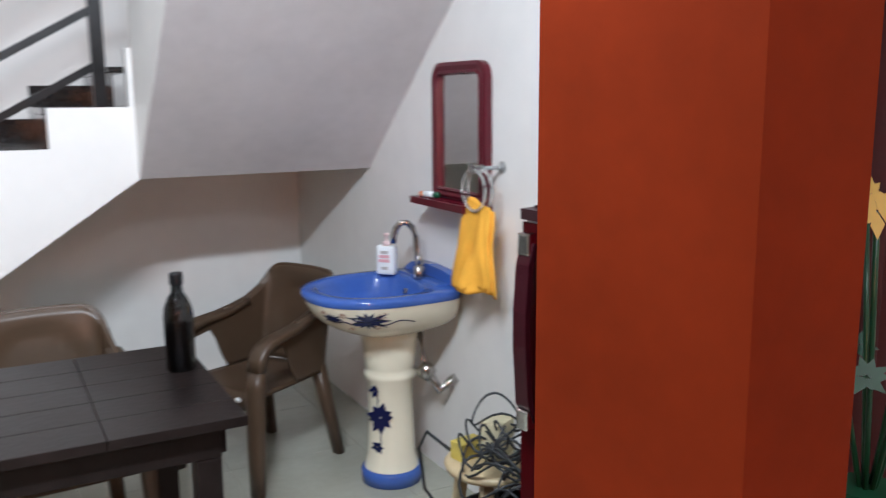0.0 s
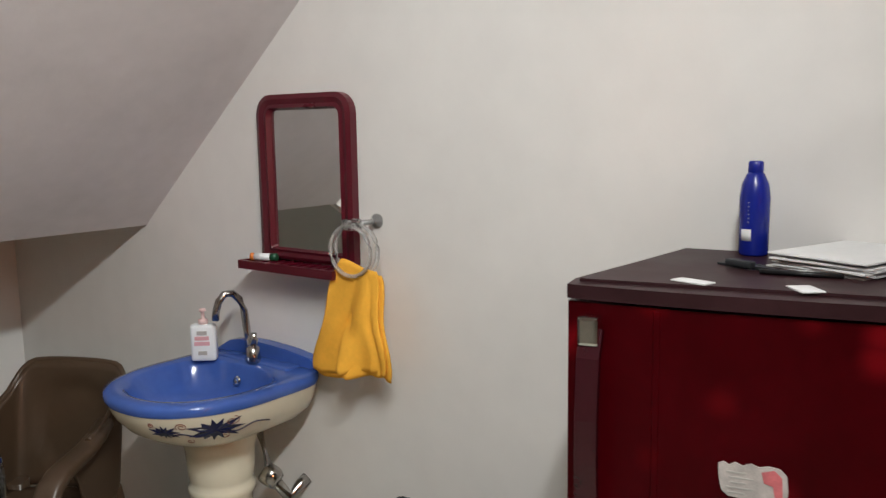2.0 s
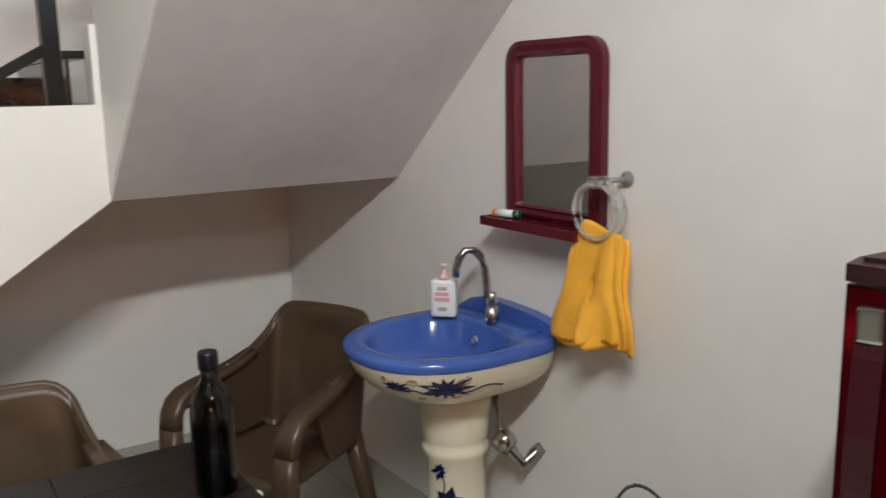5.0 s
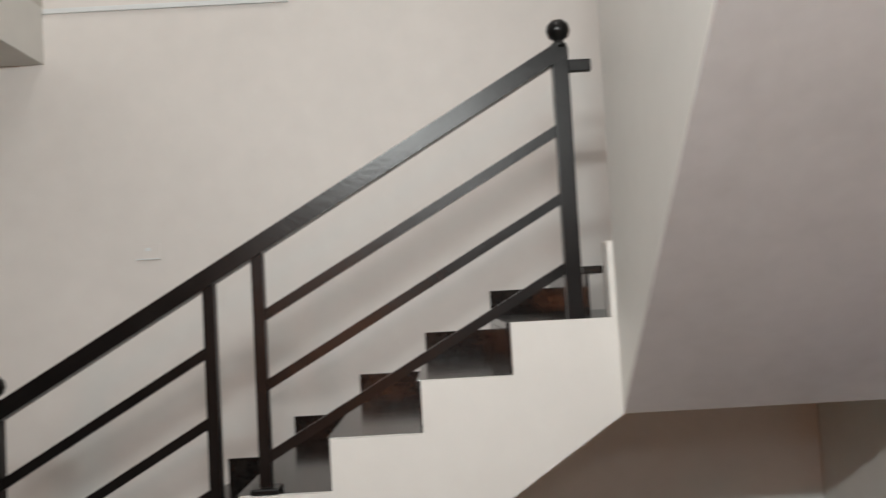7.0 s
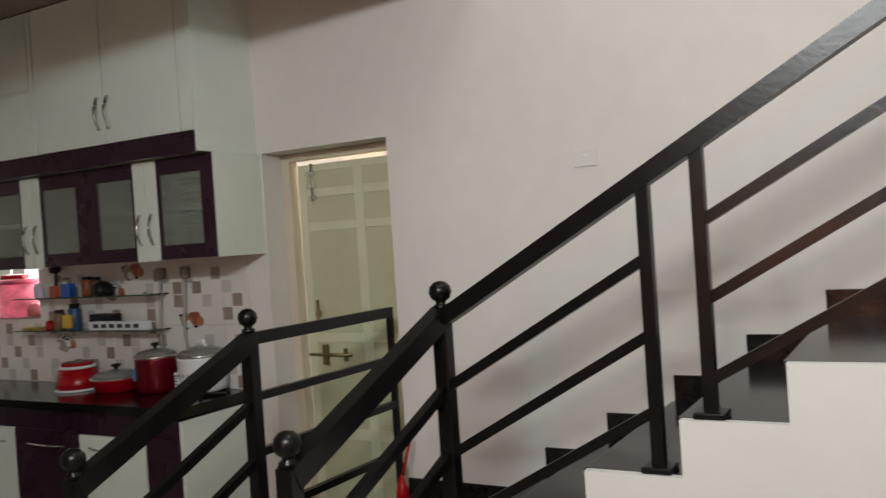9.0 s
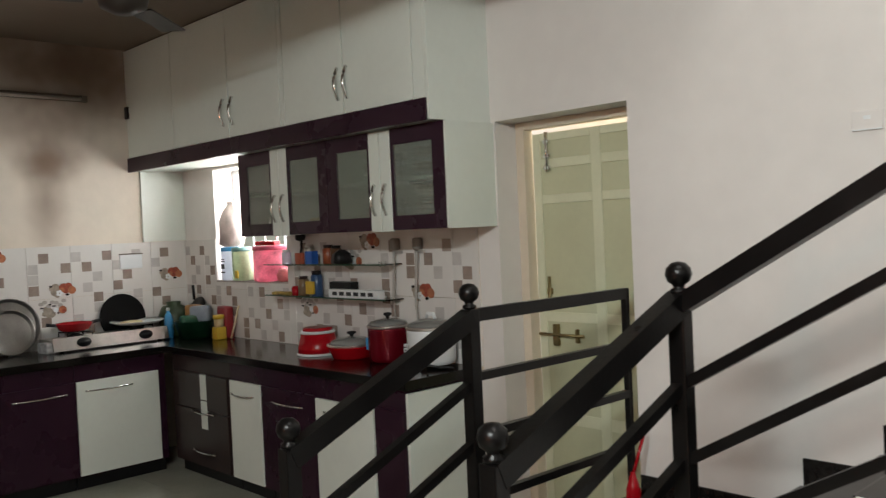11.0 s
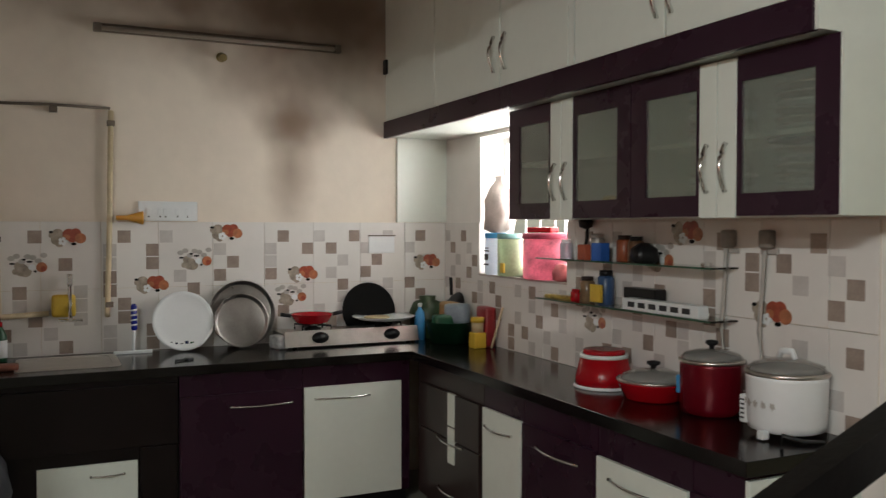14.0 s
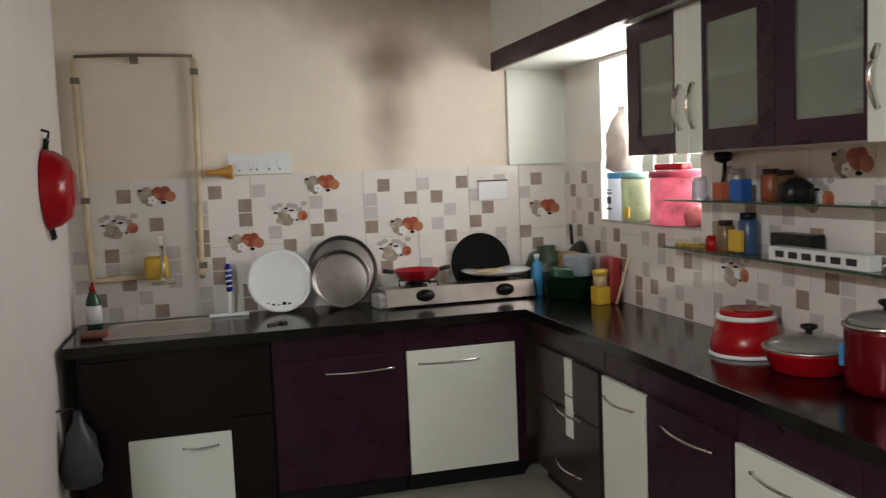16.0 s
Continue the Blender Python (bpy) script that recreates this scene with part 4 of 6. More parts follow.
for ang, z, sz in ((240, 0.764, 0.076), (208, 0.768, 0.044)):
    fl = part("painted_flower", painted_leaf((ang, z), sz), M_NAVY, body, "navy painted flower")
    fl.modifiers.new("glaze", "SOLIDIFY").thickness = 0.001
part("painted_stem", rod([on_body(212 + 3 * i, 0.752 + 0.008 * math.sin(i * 0.8), 0.001)[0] for i in range(22)], 0.0022, 5), M_NAVY, body, "navy painted stem")
for a0, z0, turns, rr in ((220, 0.785, 1.6, 0.016), (250, 0.785, 1.2, 0.020), (246, 0.735, 1.2, 0.014), (222, 0.728, 1.1, 0.012), (200, 0.790, 1.3, 0.010)):
    pts = []
    for i in range(20):
        t = i / 19 * turns * 2 * math.pi
        r = rr * (0.25 + 0.75 * i / 19)
        pts.append(on_body(a0 + math.degrees(r * math.cos(t) / 0.30) * 1.3, min(0.812, z0 + r * math.sin(t) * 0.8), 0.0008)[0])
    part("painted_tendril", rod(pts, 0.0013, 5), M_TENDRIL, body, "brown painted tendril")
tap_bm = joined(
    turned([(0.026, 0), (0.026, 0.006), (0.018, 0.01), (0.017, 0.05), (0.019, 0.07), (0.008, 0.078)], 18, at=(4.862, 0.985, 0.866)),
    rod([(4.862, 1.000, 0.90), (4.864, 1.012, 0.96), (4.862, 1.020, 1.03), (4.852, 1.028, 1.068), (4.832, 1.038, 1.090), (4.808, 1.049, 1.090), (4.790, 1.058, 1.066), (4.782, 1.064, 1.03), (4.780, 1.066, 1.005)], 0.0125, 12),
    turned([(0.022, 0), (0.024, 0.01), (0.021, 0.05), (0.008, 0.058)], 16, at=(4.845, 0.962, 0.866)), rod([(4.845, 0.962, 0.915), (4.842, 0.950, 0.965)], 0.009, 8))
bmesh.ops.translate(tap_bm, verts=tap_bm.verts, vec=(-0.026, -0.004, -0.010))
part("tap", tap_bm, M_TAP, basin, "curved chrome tap")
for d in basin.children:
    d.matrix_parent_inverse = inv
M_PINKP = mat("pale_pink_print", (0.66, 0.36, 0.38), 0.4, 0, 0.1, 12)
soap = thing("soap_bottle", "white liquid soap bottle with printed label and pump", "bottle", (4.755, 1.130, 0.851), -48)
part("bottle_body", smooth(boxed(-0.042, -0.022, 0, 0.042, 0.022, 0.125, 0.012)), M_WPLASTIC, soap)
part("pump", turned([(0.016, 0.125), (0.016, 0.14), (0.006, 0.142), (0.006, 0.165), (0.012, 0.167), (0.010, 0.176), (0.001, 0.177)], 14), mat("pale_pink_plastic", (0.72, 0.52, 0.50), 0.35, 0, 0.05, 9), soap, "pale pink pump")
for z, w, m in ((0.098, 0.018, M_GREYT), (0.080, 0.026, M_PINKP), (0.062, 0.028, M_PINKP), (0.030, 0.016, M_GREYT)):
    part("label_bar", boxed(-w, -0.0240, z - 0.007, w * 0.8, -0.0222, z + 0.006), m, soap)
drain = single("drain_pipe", joined(rod([(4.80, 0.93, 0.655), (4.82, 0.90, 0.48), (4.86, 0.86, 0.40), (4.90, 0.85, 0.43), (X1, 0.84, 0.45)], 0.02, 10), turned([(0.035, 0), (0.035, 0.05), (0.02, 0.06)], 14, m=pose(4.80, 0.90, 0.46, 20, 30, 0))), M_TAP, "grey drain trap and pipe behind the basin", "pipe")

# ---- plastic chairs ----
def limb(pts, halves):
    """A moulded bar in a plane of constant x, with rounded edges; halves: half width across, half thickness, per point."""
    bm, rings, pts = bmesh.new(), [], [Vector(p) for p in pts]
    for i, p in enumerate(pts):
        d = (pts[min(i + 1, len(pts) - 1)] - pts[max(i - 1, 0)]).normalized()
        side = Vector((1, 0, 0))
        up = side.cross(d).normalized()
        w, h = halves[min(i, len(halves) - 1)]
        rings.append([bm.verts.new(p + side * w * (1 if math.cos(a) > 0 else -1) * abs(math.cos(a)) ** 0.45 + up * h * (1 if math.sin(a) > 0 else -1) * abs(math.sin(a)) ** 0.6) for a in [2 * math.pi * (k + 0.5) / 14 for k in range(14)]])
    for a, b in zip(rings, rings[1:]):
        for k in range(14):
            j = (k + 1) % 14
            bm.faces.new((a[k], a[j], b[j], b[k])).smooth = True
    bm.faces.new(list(reversed(rings[0]))), bm.faces.new(rings[-1])
    return bm


def chair(name, at, turn):
    """A one-piece moulded tub armchair; it looks along -y."""
    c = thing(name, "dark brown moulded plastic armchair", "chair", at, turn, "plastic chairs")

    def soft(e0, e1, v):
        v = min(1, max(0, (v - e0) / (e1 - e0)))
        return v * v * (3 - 2 * v)

    def plan(s):
        a, sg = abs(s), (1 if s >= 0 else -1)
        if a < 0.42:
            return sg * 0.225 * math.sin(a / 0.42 * math.pi / 2) ** 0.9, 0.255 - 0.06 * (a / 0.42) ** 2.6
        k = (a - 0.42) / 0.58
        return sg * (0.225 + 0.04 * k), 0.195 - 0.40 * k

    def top(s):
        a = abs(s)
        return 0.868 - 0.012 * (a / 0.3) ** 2 * (a < 0.3) - 0.012 * (a >= 0.3) - 0.165 * soft(0.20, 0.62, a) - 0.05 * soft(0.6, 1.0, a)

    def foot(s):
        a = abs(s)
        return 0.42 + (top(s) - 0.055 - 0.42) * soft(0.66, 0.80, a)

    bm = bmesh.new()
    rows, cols = 16, 49
    g = []
    for i in range(rows):
        v = i / (rows - 1)
        row = []
        for j in range(cols):
            s = -1 + 2 * j / (cols - 1)
            x, y = plan(s)
            z = foot(s) + (top(s) - foot(s)) * v
            oval = soft(0.0, 0.25, 1 - (s / 0.20) ** 2 - ((v - 0.48) / 0.40) ** 2)
            lean = 0.16 * max(0, z - 0.42) * (1 - soft(0.35, 0.6, abs(s)))
            row.append(bm.verts.new((x * (1 + 0.05 * (z - 0.6)), y + lean + 0.016 * oval, z)))
        g.append(row)
    for i in range(rows - 1):
        for j in range(cols - 1):
            bm.faces.new((g[i][j], g[i][j + 1], g[i + 1][j + 1], g[i + 1][j])).smooth = True
    edge = [v.co.copy() for v in g[-1]]
    back = part("backrest", bm, M_CHAIR, c)
    back.modifiers.new("shell", "SOLIDIFY").thickness = 0.012
    part("rim", rod([p + Vector((0, 0, 0.002)) for p in edge[8:41]], 0.0115, 8), M_CHAIR, back)
    bm = bmesh.new()
    g = []
    for i in range(14):
        v = i / 13
        row = []
        for j in range(15):
            u = -1 + 2 * j / 14
            w = 0.205 + 0.045 * v
            row.append(bm.verts.new((w * u, 0.235 - 0.05 * u * u * (1 - v) - 0.455 * min(1, v / 0.86), 0.425 - 0.020 * (1 - u * u) * math.sin(min(1, v / 0.86) * 3) - 0.075 * max(0, v - 0.86) / 0.14)))
        g.append(row)
    for i in range(13):
        for j in range(14):
            bm.faces.new((g[i][j], g[i][j + 1], g[i + 1][j + 1], g[i + 1][j])).smooth = True
    seat = part("seat", bm, M_CHAIR, c)
    seat.modifiers.new("shell", "SOLIDIFY").thickness = 0.016
    part("maker_mark", turned([(0.019, 0), (0.019, 0.002), (0.001, 0.0025)], 18, sy=0.6, m=pose(0.13, -0.223, 0.392, 90, 0, 0)), M_WPLASTIC, seat, "white oval mark")
    for s in (-1, 1):
        arm = [(s * 0.228, 0.15, 0.712), (s * 0.240, 0.08, 0.688), (s * 0.250, 0.0, 0.670), (s * 0.258, -0.09, 0.660), (s * 0.262, -0.155, 0.648), (s * 0.262, -0.195, 0.625), (s * 0.261, -0.216, 0.59), (s * 0.259, -0.226, 0.54), (s * 0.256, -0.232, 0.46), (s * 0.258, -0.238, 0.30), (s * 0.264, -0.248, 0.14), (s * 0.270, -0.256, 0.0)]
        part("armrest", limb(arm[:8], [(0.030, 0.016), (0.036, 0.016), (0.040, 0.016), (0.042, 0.017), (0.043, 0.019), (0.043, 0.021), (0.043, 0.023), (0.043, 0.025)]), M_CHAIR, c)
        part("leg", limb(arm[7:], [(0.043, 0.025), (0.043, 0.030), (0.040, 0.030), (0.036, 0.026), (0.032, 0.022)]), M_CHAIR, c)
        part("leg", limb([(s * 0.19, 0.20, 0.45), (s * 0.215, 0.24, 0.22), (s * 0.235, 0.28, 0.0)], [(0.034, 0.030), (0.030, 0.026), (0.026, 0.022)]), M_CHAIR, c)
    return c

chair_a = chair("plastic_chair", (3.42, 1.00, 0), 4)
chair_a.scale = (1.04, 1.0, 0.945)
chair_b = chair("plastic_chair", (4.26, 1.43, 0), -64)
chair_b.scale = (0.93, 0.97, 0.955)

# ---- table and bottle ----
table = thing("dining_table", "dark stained wooden dining table with planked top", "table", (3.1, 0.45, 0))
inv = table.matrix_world.inverted()
for k in range(5):
    for n in range(4):
        part("plank", boxed(2.42 + 0.3565 * n, 0.055 + 0.160 * k, 0.722, 2.7745 + 0.3565 * n, 0.213 + 0.160 * k, 0.75, 0.002), M_TABLE, table)
for q in ((2.50, 0.10, 3.78, 0.125), (2.50, 0.79, 3.78, 0.815), (2.48, 0.126, 2.505, 0.789), (3.775, 0.126, 3.80, 0.789)):
    part("apron", boxed(q[0], q[1], 0.63, q[2], q[3], 0.721, 0.002), M_TABLE, table)
for x in (2.50, 3.71):
    for y in (0.10, 0.745):
        part("leg", boxed(x, y, 0, x + 0.07, y + 0.07, 0.629, 0.006), M_TABLE, table)
for d in table.children:
    d.matrix_parent_inverse = inv
flask = thing("glass_bottle", "dark glass bottle with black cap, standing on the table", "bottle", (3.775, 0.56, 0.75))
part("bottle_body", turned([(0.040, 0.0), (0.045, 0.006), (0.046, 0.17), (0.043, 0.20), (0.030, 0.232), (0.018, 0.25), (0.017, 0.285)], 28), G_DARK, flask, "smoky dark glass")
part("liquid", turned([(0.041, 0.006), (0.0425, 0.15), (0.002, 0.151)], 24), mat("dark_liquid", (0.012, 0.010, 0.010), 0.1, 0, 0.1, 9), flask)
part("cap", turned([(0.020, 0.272), (0.021, 0.275), (0.021, 0.305), (0.019, 0.31), (0.001, 0.311)], 20), M_BLACK, flask, "black screw cap")

# ---- fridge ----
def spotted_red():
    m = mat("dark_red_fridge_enamel", (0.050, 0.0006, 0.0024), 0.3, 0, 0.22, 4, 0, 60, 0.08)
    t = m.node_tree
    b = t.nodes["Principled BSDF"]
    base = b.inputs["Base Color"].links[0].from_socket
    tc = t.nodes.new("ShaderNodeTexCoord")
    vo = t.nodes.new("ShaderNodeTexVoronoi")
    vo.inputs["Scale"].default_value = 6.5
    t.links.new(tc.outputs["Object"], vo.inputs["Vector"])
    mr = t.nodes.new("ShaderNodeMapRange")
    mr.interpolation_type = "SMOOTHSTEP"
    mr.inputs[1].default_value, mr.inputs[2].default_value = 0.02, 0.30
    mr.inputs[3].default_value, mr.inputs[4].default_value = 0.62, 0.0
    t.links.new(vo.outputs["Distance"], mr.inputs[0])
    mix = t.nodes.new("ShaderNodeMix")
    mix.data_type = "RGBA"
    t.links.new(mr.outputs[0], mix.inputs["Factor"])
    t.links.new(base, mix.inputs["A"])
    mix.inputs["B"].default_value = (0.19, 0.004, 0.007, 1)
    t.links.new(mix.outputs["Result"], b.inputs["Base Color"])
    return m

M_FRIDGE = spotted_red()
M_FTOP = mat("brown_fridge_top", (0.030, 0.010, 0.012), 0.45, 0, 0.2, 8, 0, 60, 0.22)
fridge = thing("refrigerator", "dark red single-door refrigerator with faint flower pattern", "refrigerator", (4.350, -0.474, 0), -77)
part("body", prism([(0.006, 0.062), (0.694, 0.062), (0.57, 0.450), (0.12, 0.49)], "z", 0.03, 1.294), M_FRIDGE, fridge)
bm = bmesh.new()
n = 17
lo, hi = [], []
for i in range(n):
    x = 0.70 * i / (n - 1)
    y = 0.022 * (abs(i / (n - 1) - 0.5) * 2) ** 2.5
    lo.append((x, y)), hi.append((x, y))
prof = lo + [(0.70, 0.056), (0.0, 0.056)]
door = part("door", prism(prof, "z", 0.10, 1.301), M_FRIDGE, fridge)
part("top_cap", prism([(x, y - 0.008) for x, y in lo] + [(0.702, 0.075), (0.572, 0.455), (0.118, 0.496), (-0.002, 0.075)], "z", 1.307, 1.332), M_FTOP, fridge, "brown top panel")
part("top_plate", prism([(0.014, 0.045), (0.686, 0.045), (0.56, 0.450), (0.13, 0.490)], "z", 1.3322, 1.338), M_FTOP, fridge)
part("base_panel", boxed(0.03, 0.07, 0.0, 0.67, 0.2, 0.1), M_BLACK, fridge)
handle = part("door_handle", rod([(0.052, 0.004, 0.835), (0.050, -0.022, 0.88), (0.049, -0.032, 1.02), (0.049, -0.032, 1.10), (0.050, -0.024, 1.21), (0.052, -0.008, 1.26)], 0, flat=(0.020, 0.008)), mat("dark_maroon_handle", (0.035, 0.004, 0.008), 0.25, 0, 0.1, 9), door, "dark curved door handle")
for z in (1.232, 0.815):
    part("handle_end", boxed(0.030, -0.030, z, 0.068, 0.006, z + 0.052, 0.006), M_CHROME, handle, "chrome handle end")
part("panel_ridge", prism([(0.150, 0.012), (0.156, 0.0030), (0.166, 0.0030), (0.172, 0.012)], "z", 0.11, 1.295), M_FRIDGE, door, "pressed vertical ridge")
torn = [(0.283, 1.058), (0.291, 1.062), (0.300, 1.057), (0.310, 1.063), (0.322, 1.058), (0.335, 1.064), (0.348, 1.059), (0.362, 1.063), (0.380, 1.061), (0.391, 1.050), (0.394, 1.024), (0.392, 0.997), (0.340, 1.000), (0.300, 1.003), (0.289, 1.012), (0.284, 1.035)]
stick = part("sticker", prism(torn, "y", -0.0035, 0.0006), mat("soiled_paper", (0.50, 0.45, 0.42), 0.8, 0, 0.2, 40), door, "torn white paper sticker with pink print")
for k in range(5):
    part("print_bar", boxed(0.296 + 0.004 * (k % 3), -0.0044, 1.044 - 0.009 * k, 0.328 + 0.012 * (k % 2), -0.0036, 1.047 - 0.009 * k), M_GREYT, stick)
stick.location = (-0.014, 0.0, -0.012)
part("print_mark", prism([(0.352, 1.052), (0.372, 1.058), (0.384, 1.046), (0.386, 1.008), (0.374, 1.010), (0.370, 1.030), (0.356, 1.034)], "y", -0.0044, -0.0036), M_PINKT, stick, "pale red print")
magnet = part("round_sticker", turned([(0.036, 0), (0.036, 0.002), (0.030, 0.0035), (0.002, 0.004)], 26, m=pose(0.530, 0.001, 0.855, 90, 0, 0)), M_TEAL, door, "round teal sticker with a green band")
part("green_band", boxed(0.505, -0.0046, 0.837, 0.555, -0.0041, 0.849), M_LEAFG, magnet)
part("blue_band", boxed(0.507, -0.0046, 0.859, 0.553, -0.0041, 0.869), M_LBLUE, magnet)
part("red_tip", turned([(0.012, 0), (0.012, 0.002), (0.002, 0.003)], 12, m=pose(0.547, 0.0, 0.893, 90, 0, 0)), M_RED, magnet, "small red tip")
oil = thing("oil_bottle", "cobalt blue plastic hair oil bottle standing on the fridge", "bottle", (4.835, -0.645, 1.338), -60)
part("bottle_body", turned([(0.027, 0), (0.030, 0.005), (0.031, 0.12), (0.027, 0.148), (0.018, 0.168), (0.015, 0.172)], 24), M_BOTTLE, oil)
part("cap", turned([(0.015, 0.172), (0.016, 0.174), (0.015, 0.192), (0.013, 0.195), (0.001, 0.195)], 20), M_BOTTLE, oil)
part("label", turned([(0.0312, 0.032), (0.0312, 0.056)], 40, shape=lambda a, z: 1.0 if 3.6 < a < 4.25 else 0.93), M_PAPER, oil, "white barcode patch")
for k in range(6):
    part("print_bar", boxed(-0.019, -0.0262, 0.070 + 0.008 * k, -0.017 + 0.003 * (k % 3), -0.0252, 0.072 + 0.008 * k), M_GREYT, oil)
papers = thing("paper_stack", "loose stack of white papers on the fridge", "papers", (4.79, -0.86, 1.338), -20)
for k in range(7):
    part("sheet", boxed(-0.13 + 0.012 * math.sin(k * 3), -0.10 + 0.01 * math.cos(k * 5), 0.0045 * k, 0.13 + 0.012 * math.sin(k * 3), 0.10 + 0.01 * math.cos(k * 5), 0.0045 * k + 0.003, m=pose(0, 0, 0, 0, 0, 5 * math.sin(k * 2.1))), M_PAPER, papers)
single("key_bunch", joined(rod([(0.02 * math.cos(i * 0.5), 0.02 * math.sin(i * 0.5), 0.004) for i in range(13)], 0.003, 6), boxed(0.015, -0.008, 0, 0.075, 0.008, 0.004), boxed(-0.06, 0.0, 0.003, -0.01, 0.014, 0.008), boxed(-0.02, 0.014, 0.005, 0.04, 0.03, 0.018, 0.004)), M_GREYC, "bunch of keys on the fridge", "keys", (4.66, -0.70, 1.338), 70)
single("pen", rod([(-0.07, 0, 0.005), (0.07, 0, 0.005)], 0.005, 8), M_BLACK, "black pen lying on the fridge", "pen", (4.62, -0.80, 1.338), 100)
single("paper_slip", boxed(-0.035, -0.016, 0, 0.035, 0.016, 0.002), M_PAPER, "small paper slip on the fridge", "paper", (4.47, -0.66, 1.338), 75)
single("paper_slip", boxed(-0.03, -0.02, 0, 0.03, 0.02, 0.002), M_PAPER, "small paper slip on the fridge", "paper", (4.50, -0.84, 1.338), 40)

# ---- stool with cables ----
stool = thing("plastic_stool", "beige plastic stool holding oddments", "stool", (4.69, 0.16, 0))
part("seat", turned([(0.14, 0.375), (0.165, 0.38), (0.170, 0.395), (0.16, 0.405), (0.002, 0.404)], 28), M_BEIGE, stool)
for k in range(4):
    a = radians(45 + 90 * k)
    part("leg", rod([(0.11 * math.cos(a), 0.11 * math.sin(a), 0.38), (0.15 * math.cos(a), 0.15 * math.sin(a), 0.0)], 0, flat=(0.02, 0.012)), M_BEIGE, stool)
single("cardboard_carton", boxed(-0.055, -0.035, 0, 0.055, 0.035, 0.12, 0.004), mat("cream_carton", (0.58, 0.52, 0.34), 0.7, 0, 0.15, 12), "small cream carton on the stool", "box", (4.72, 0.19, 0.405), 30)
single("yellow_carton", boxed(-0.05, -0.03, 0, 0.05, 0.03, 0.06, 0.003), mat("yellow_carton", (0.60, 0.48, 0.10), 0.6, 0, 0.15, 12), "small yellow carton on the stool", "box", (4.62, 0.22, 0.405), 10)
single("white_bag", smooth(turned([(0.03, 0), (0.06, 0.01), (0.062, 0.07), (0.03, 0.10), (0.02, 0.14), (0.035, 0.16)], 16, shape=lambda a, z: 1 + 0.14 * math.sin(5 * a + z * 40))), M_PAPER, "crumpled white plastic bag on the stool", "bag", (4.80, 0.10, 0.405))
rnd = random.Random(4)
for k in range(20):
    c = (4.63 + rnd.uniform(-0.06, 0.12), 0.06 + rnd.uniform(-0.20, 0.16))
    r = rnd.uniform(0.05, 0.125)
    ph = rnd.uniform(0, 6)
    z0 = 0.405 + 0.007 * k
    pts = [(c[0] + r * math.cos(a) * 0.8, c[1] + r * math.sin(a), z0 + 0.04 * math.sin(2 * a + ph)) for a in [i * 0.32 for i in range(26)]]
    single("cable", rod(pts, 0.0042, 6), M_GREYC, "dark coiled electric cable beside the stool", "cable", group="coiled cables")
single("cable", rod([(4.60, 0.30, 0.40), (4.55, 0.38, 0.45), (4.56, 0.46, 0.36), (4.60, 0.50, 0.18), (4.70, 0.49, 0.02), (4.86, 0.44, 0.012)], 0.006, 6), M_GREYC, "dark electric cable trailing to the floor", "cable", group="coiled cables")
bucket = single("black_bucket", turned([(0.12, 0), (0.135, 0.01), (0.165, 0.30), (0.172, 0.31), (0.160, 0.305), (0.13, 0.03), (0.002, 0.025)], 28), M_BLACK, "black plastic bucket full of cables", "bucket", (4.62, -0.03, 0))

# ---- orange column ----
structure("orange_column", prism([(3.952, -1.519), (4.125, -1.519), (4.125, -1.230), (3.879, -1.236)], "z", 0, CEIL), M_ORANGE, "orange painted column with smooth plaster")
pot = thing("flower_vase", "dark vase with yellow artificial flowers and green leaves", "vase", (4.31, -1.42, 0))
part("stand", slabs((-0.08, -0.07, 0, 0.08, 0.07, 0.80)), M_MAROON, pot, "dark red stand")
part("vase_body", turned([(0.05, 0.80), (0.07, 0.86), (0.075, 0.93), (0.04, 1.02), (0.045, 1.05)], 22), M_GREEN, pot)
for k in range(7):
    a = k * 0.9
    tip = (0.10 * math.cos(a), 0.10 * math.sin(a), 1.42 + 0.025 * (k % 3))
    st = part("stem", rod([(0, 0, 1.0), (tip[0] * 0.6, tip[1] * 0.6, 1.28), tip], 0.004, 6), M_GREEN, pot)
    petals(tip, (-0.7, -0.6, 0.4), (0, 0, 1), 0.034, pot, k, M_YELLOW)["label"] = "yellow cloth flower"
    petals((tip[0] * 0.8, tip[1] * 0.8, 1.20 + 0.03 * (k % 3)), (-0.7, -0.6, 0.4), (0, 0, 1), 0.028, pot, k + 20, M_GREEN)["label"] = "green leaves"

curtain = thing("dark_red_curtain", "dark red curtain hanging from a low black rail", "curtain", (4.52, -1.215, 0))
bm = bmesh.new()
cols = [[bm.verts.new((-0.10 + 0.38 * i / 40, 0.020 * math.sin(i * 1.05), z)) for z in (0.02, 0.9, 1.78)] for i in range(41)]
for a, b in zip(cols, cols[1:]):
    for k in range(2):
        bm.faces.new((a[k], b[k], b[k + 1], a[k + 1])).smooth = True
cl = part("cloth", bm, mat("dark_red_cloth", (0.05, 0.006, 0.006), 0.8, 0, 0.2, 14, 0.3, 120), curtain)
cl.modifiers.new("cloth", "SOLIDIFY").thickness = 0.004
part("curtain_rod", rod([(-0.394, 0, 1.79), (0.407, 0, 1.79)], 0.012, 10), M_BLACK, curtain)


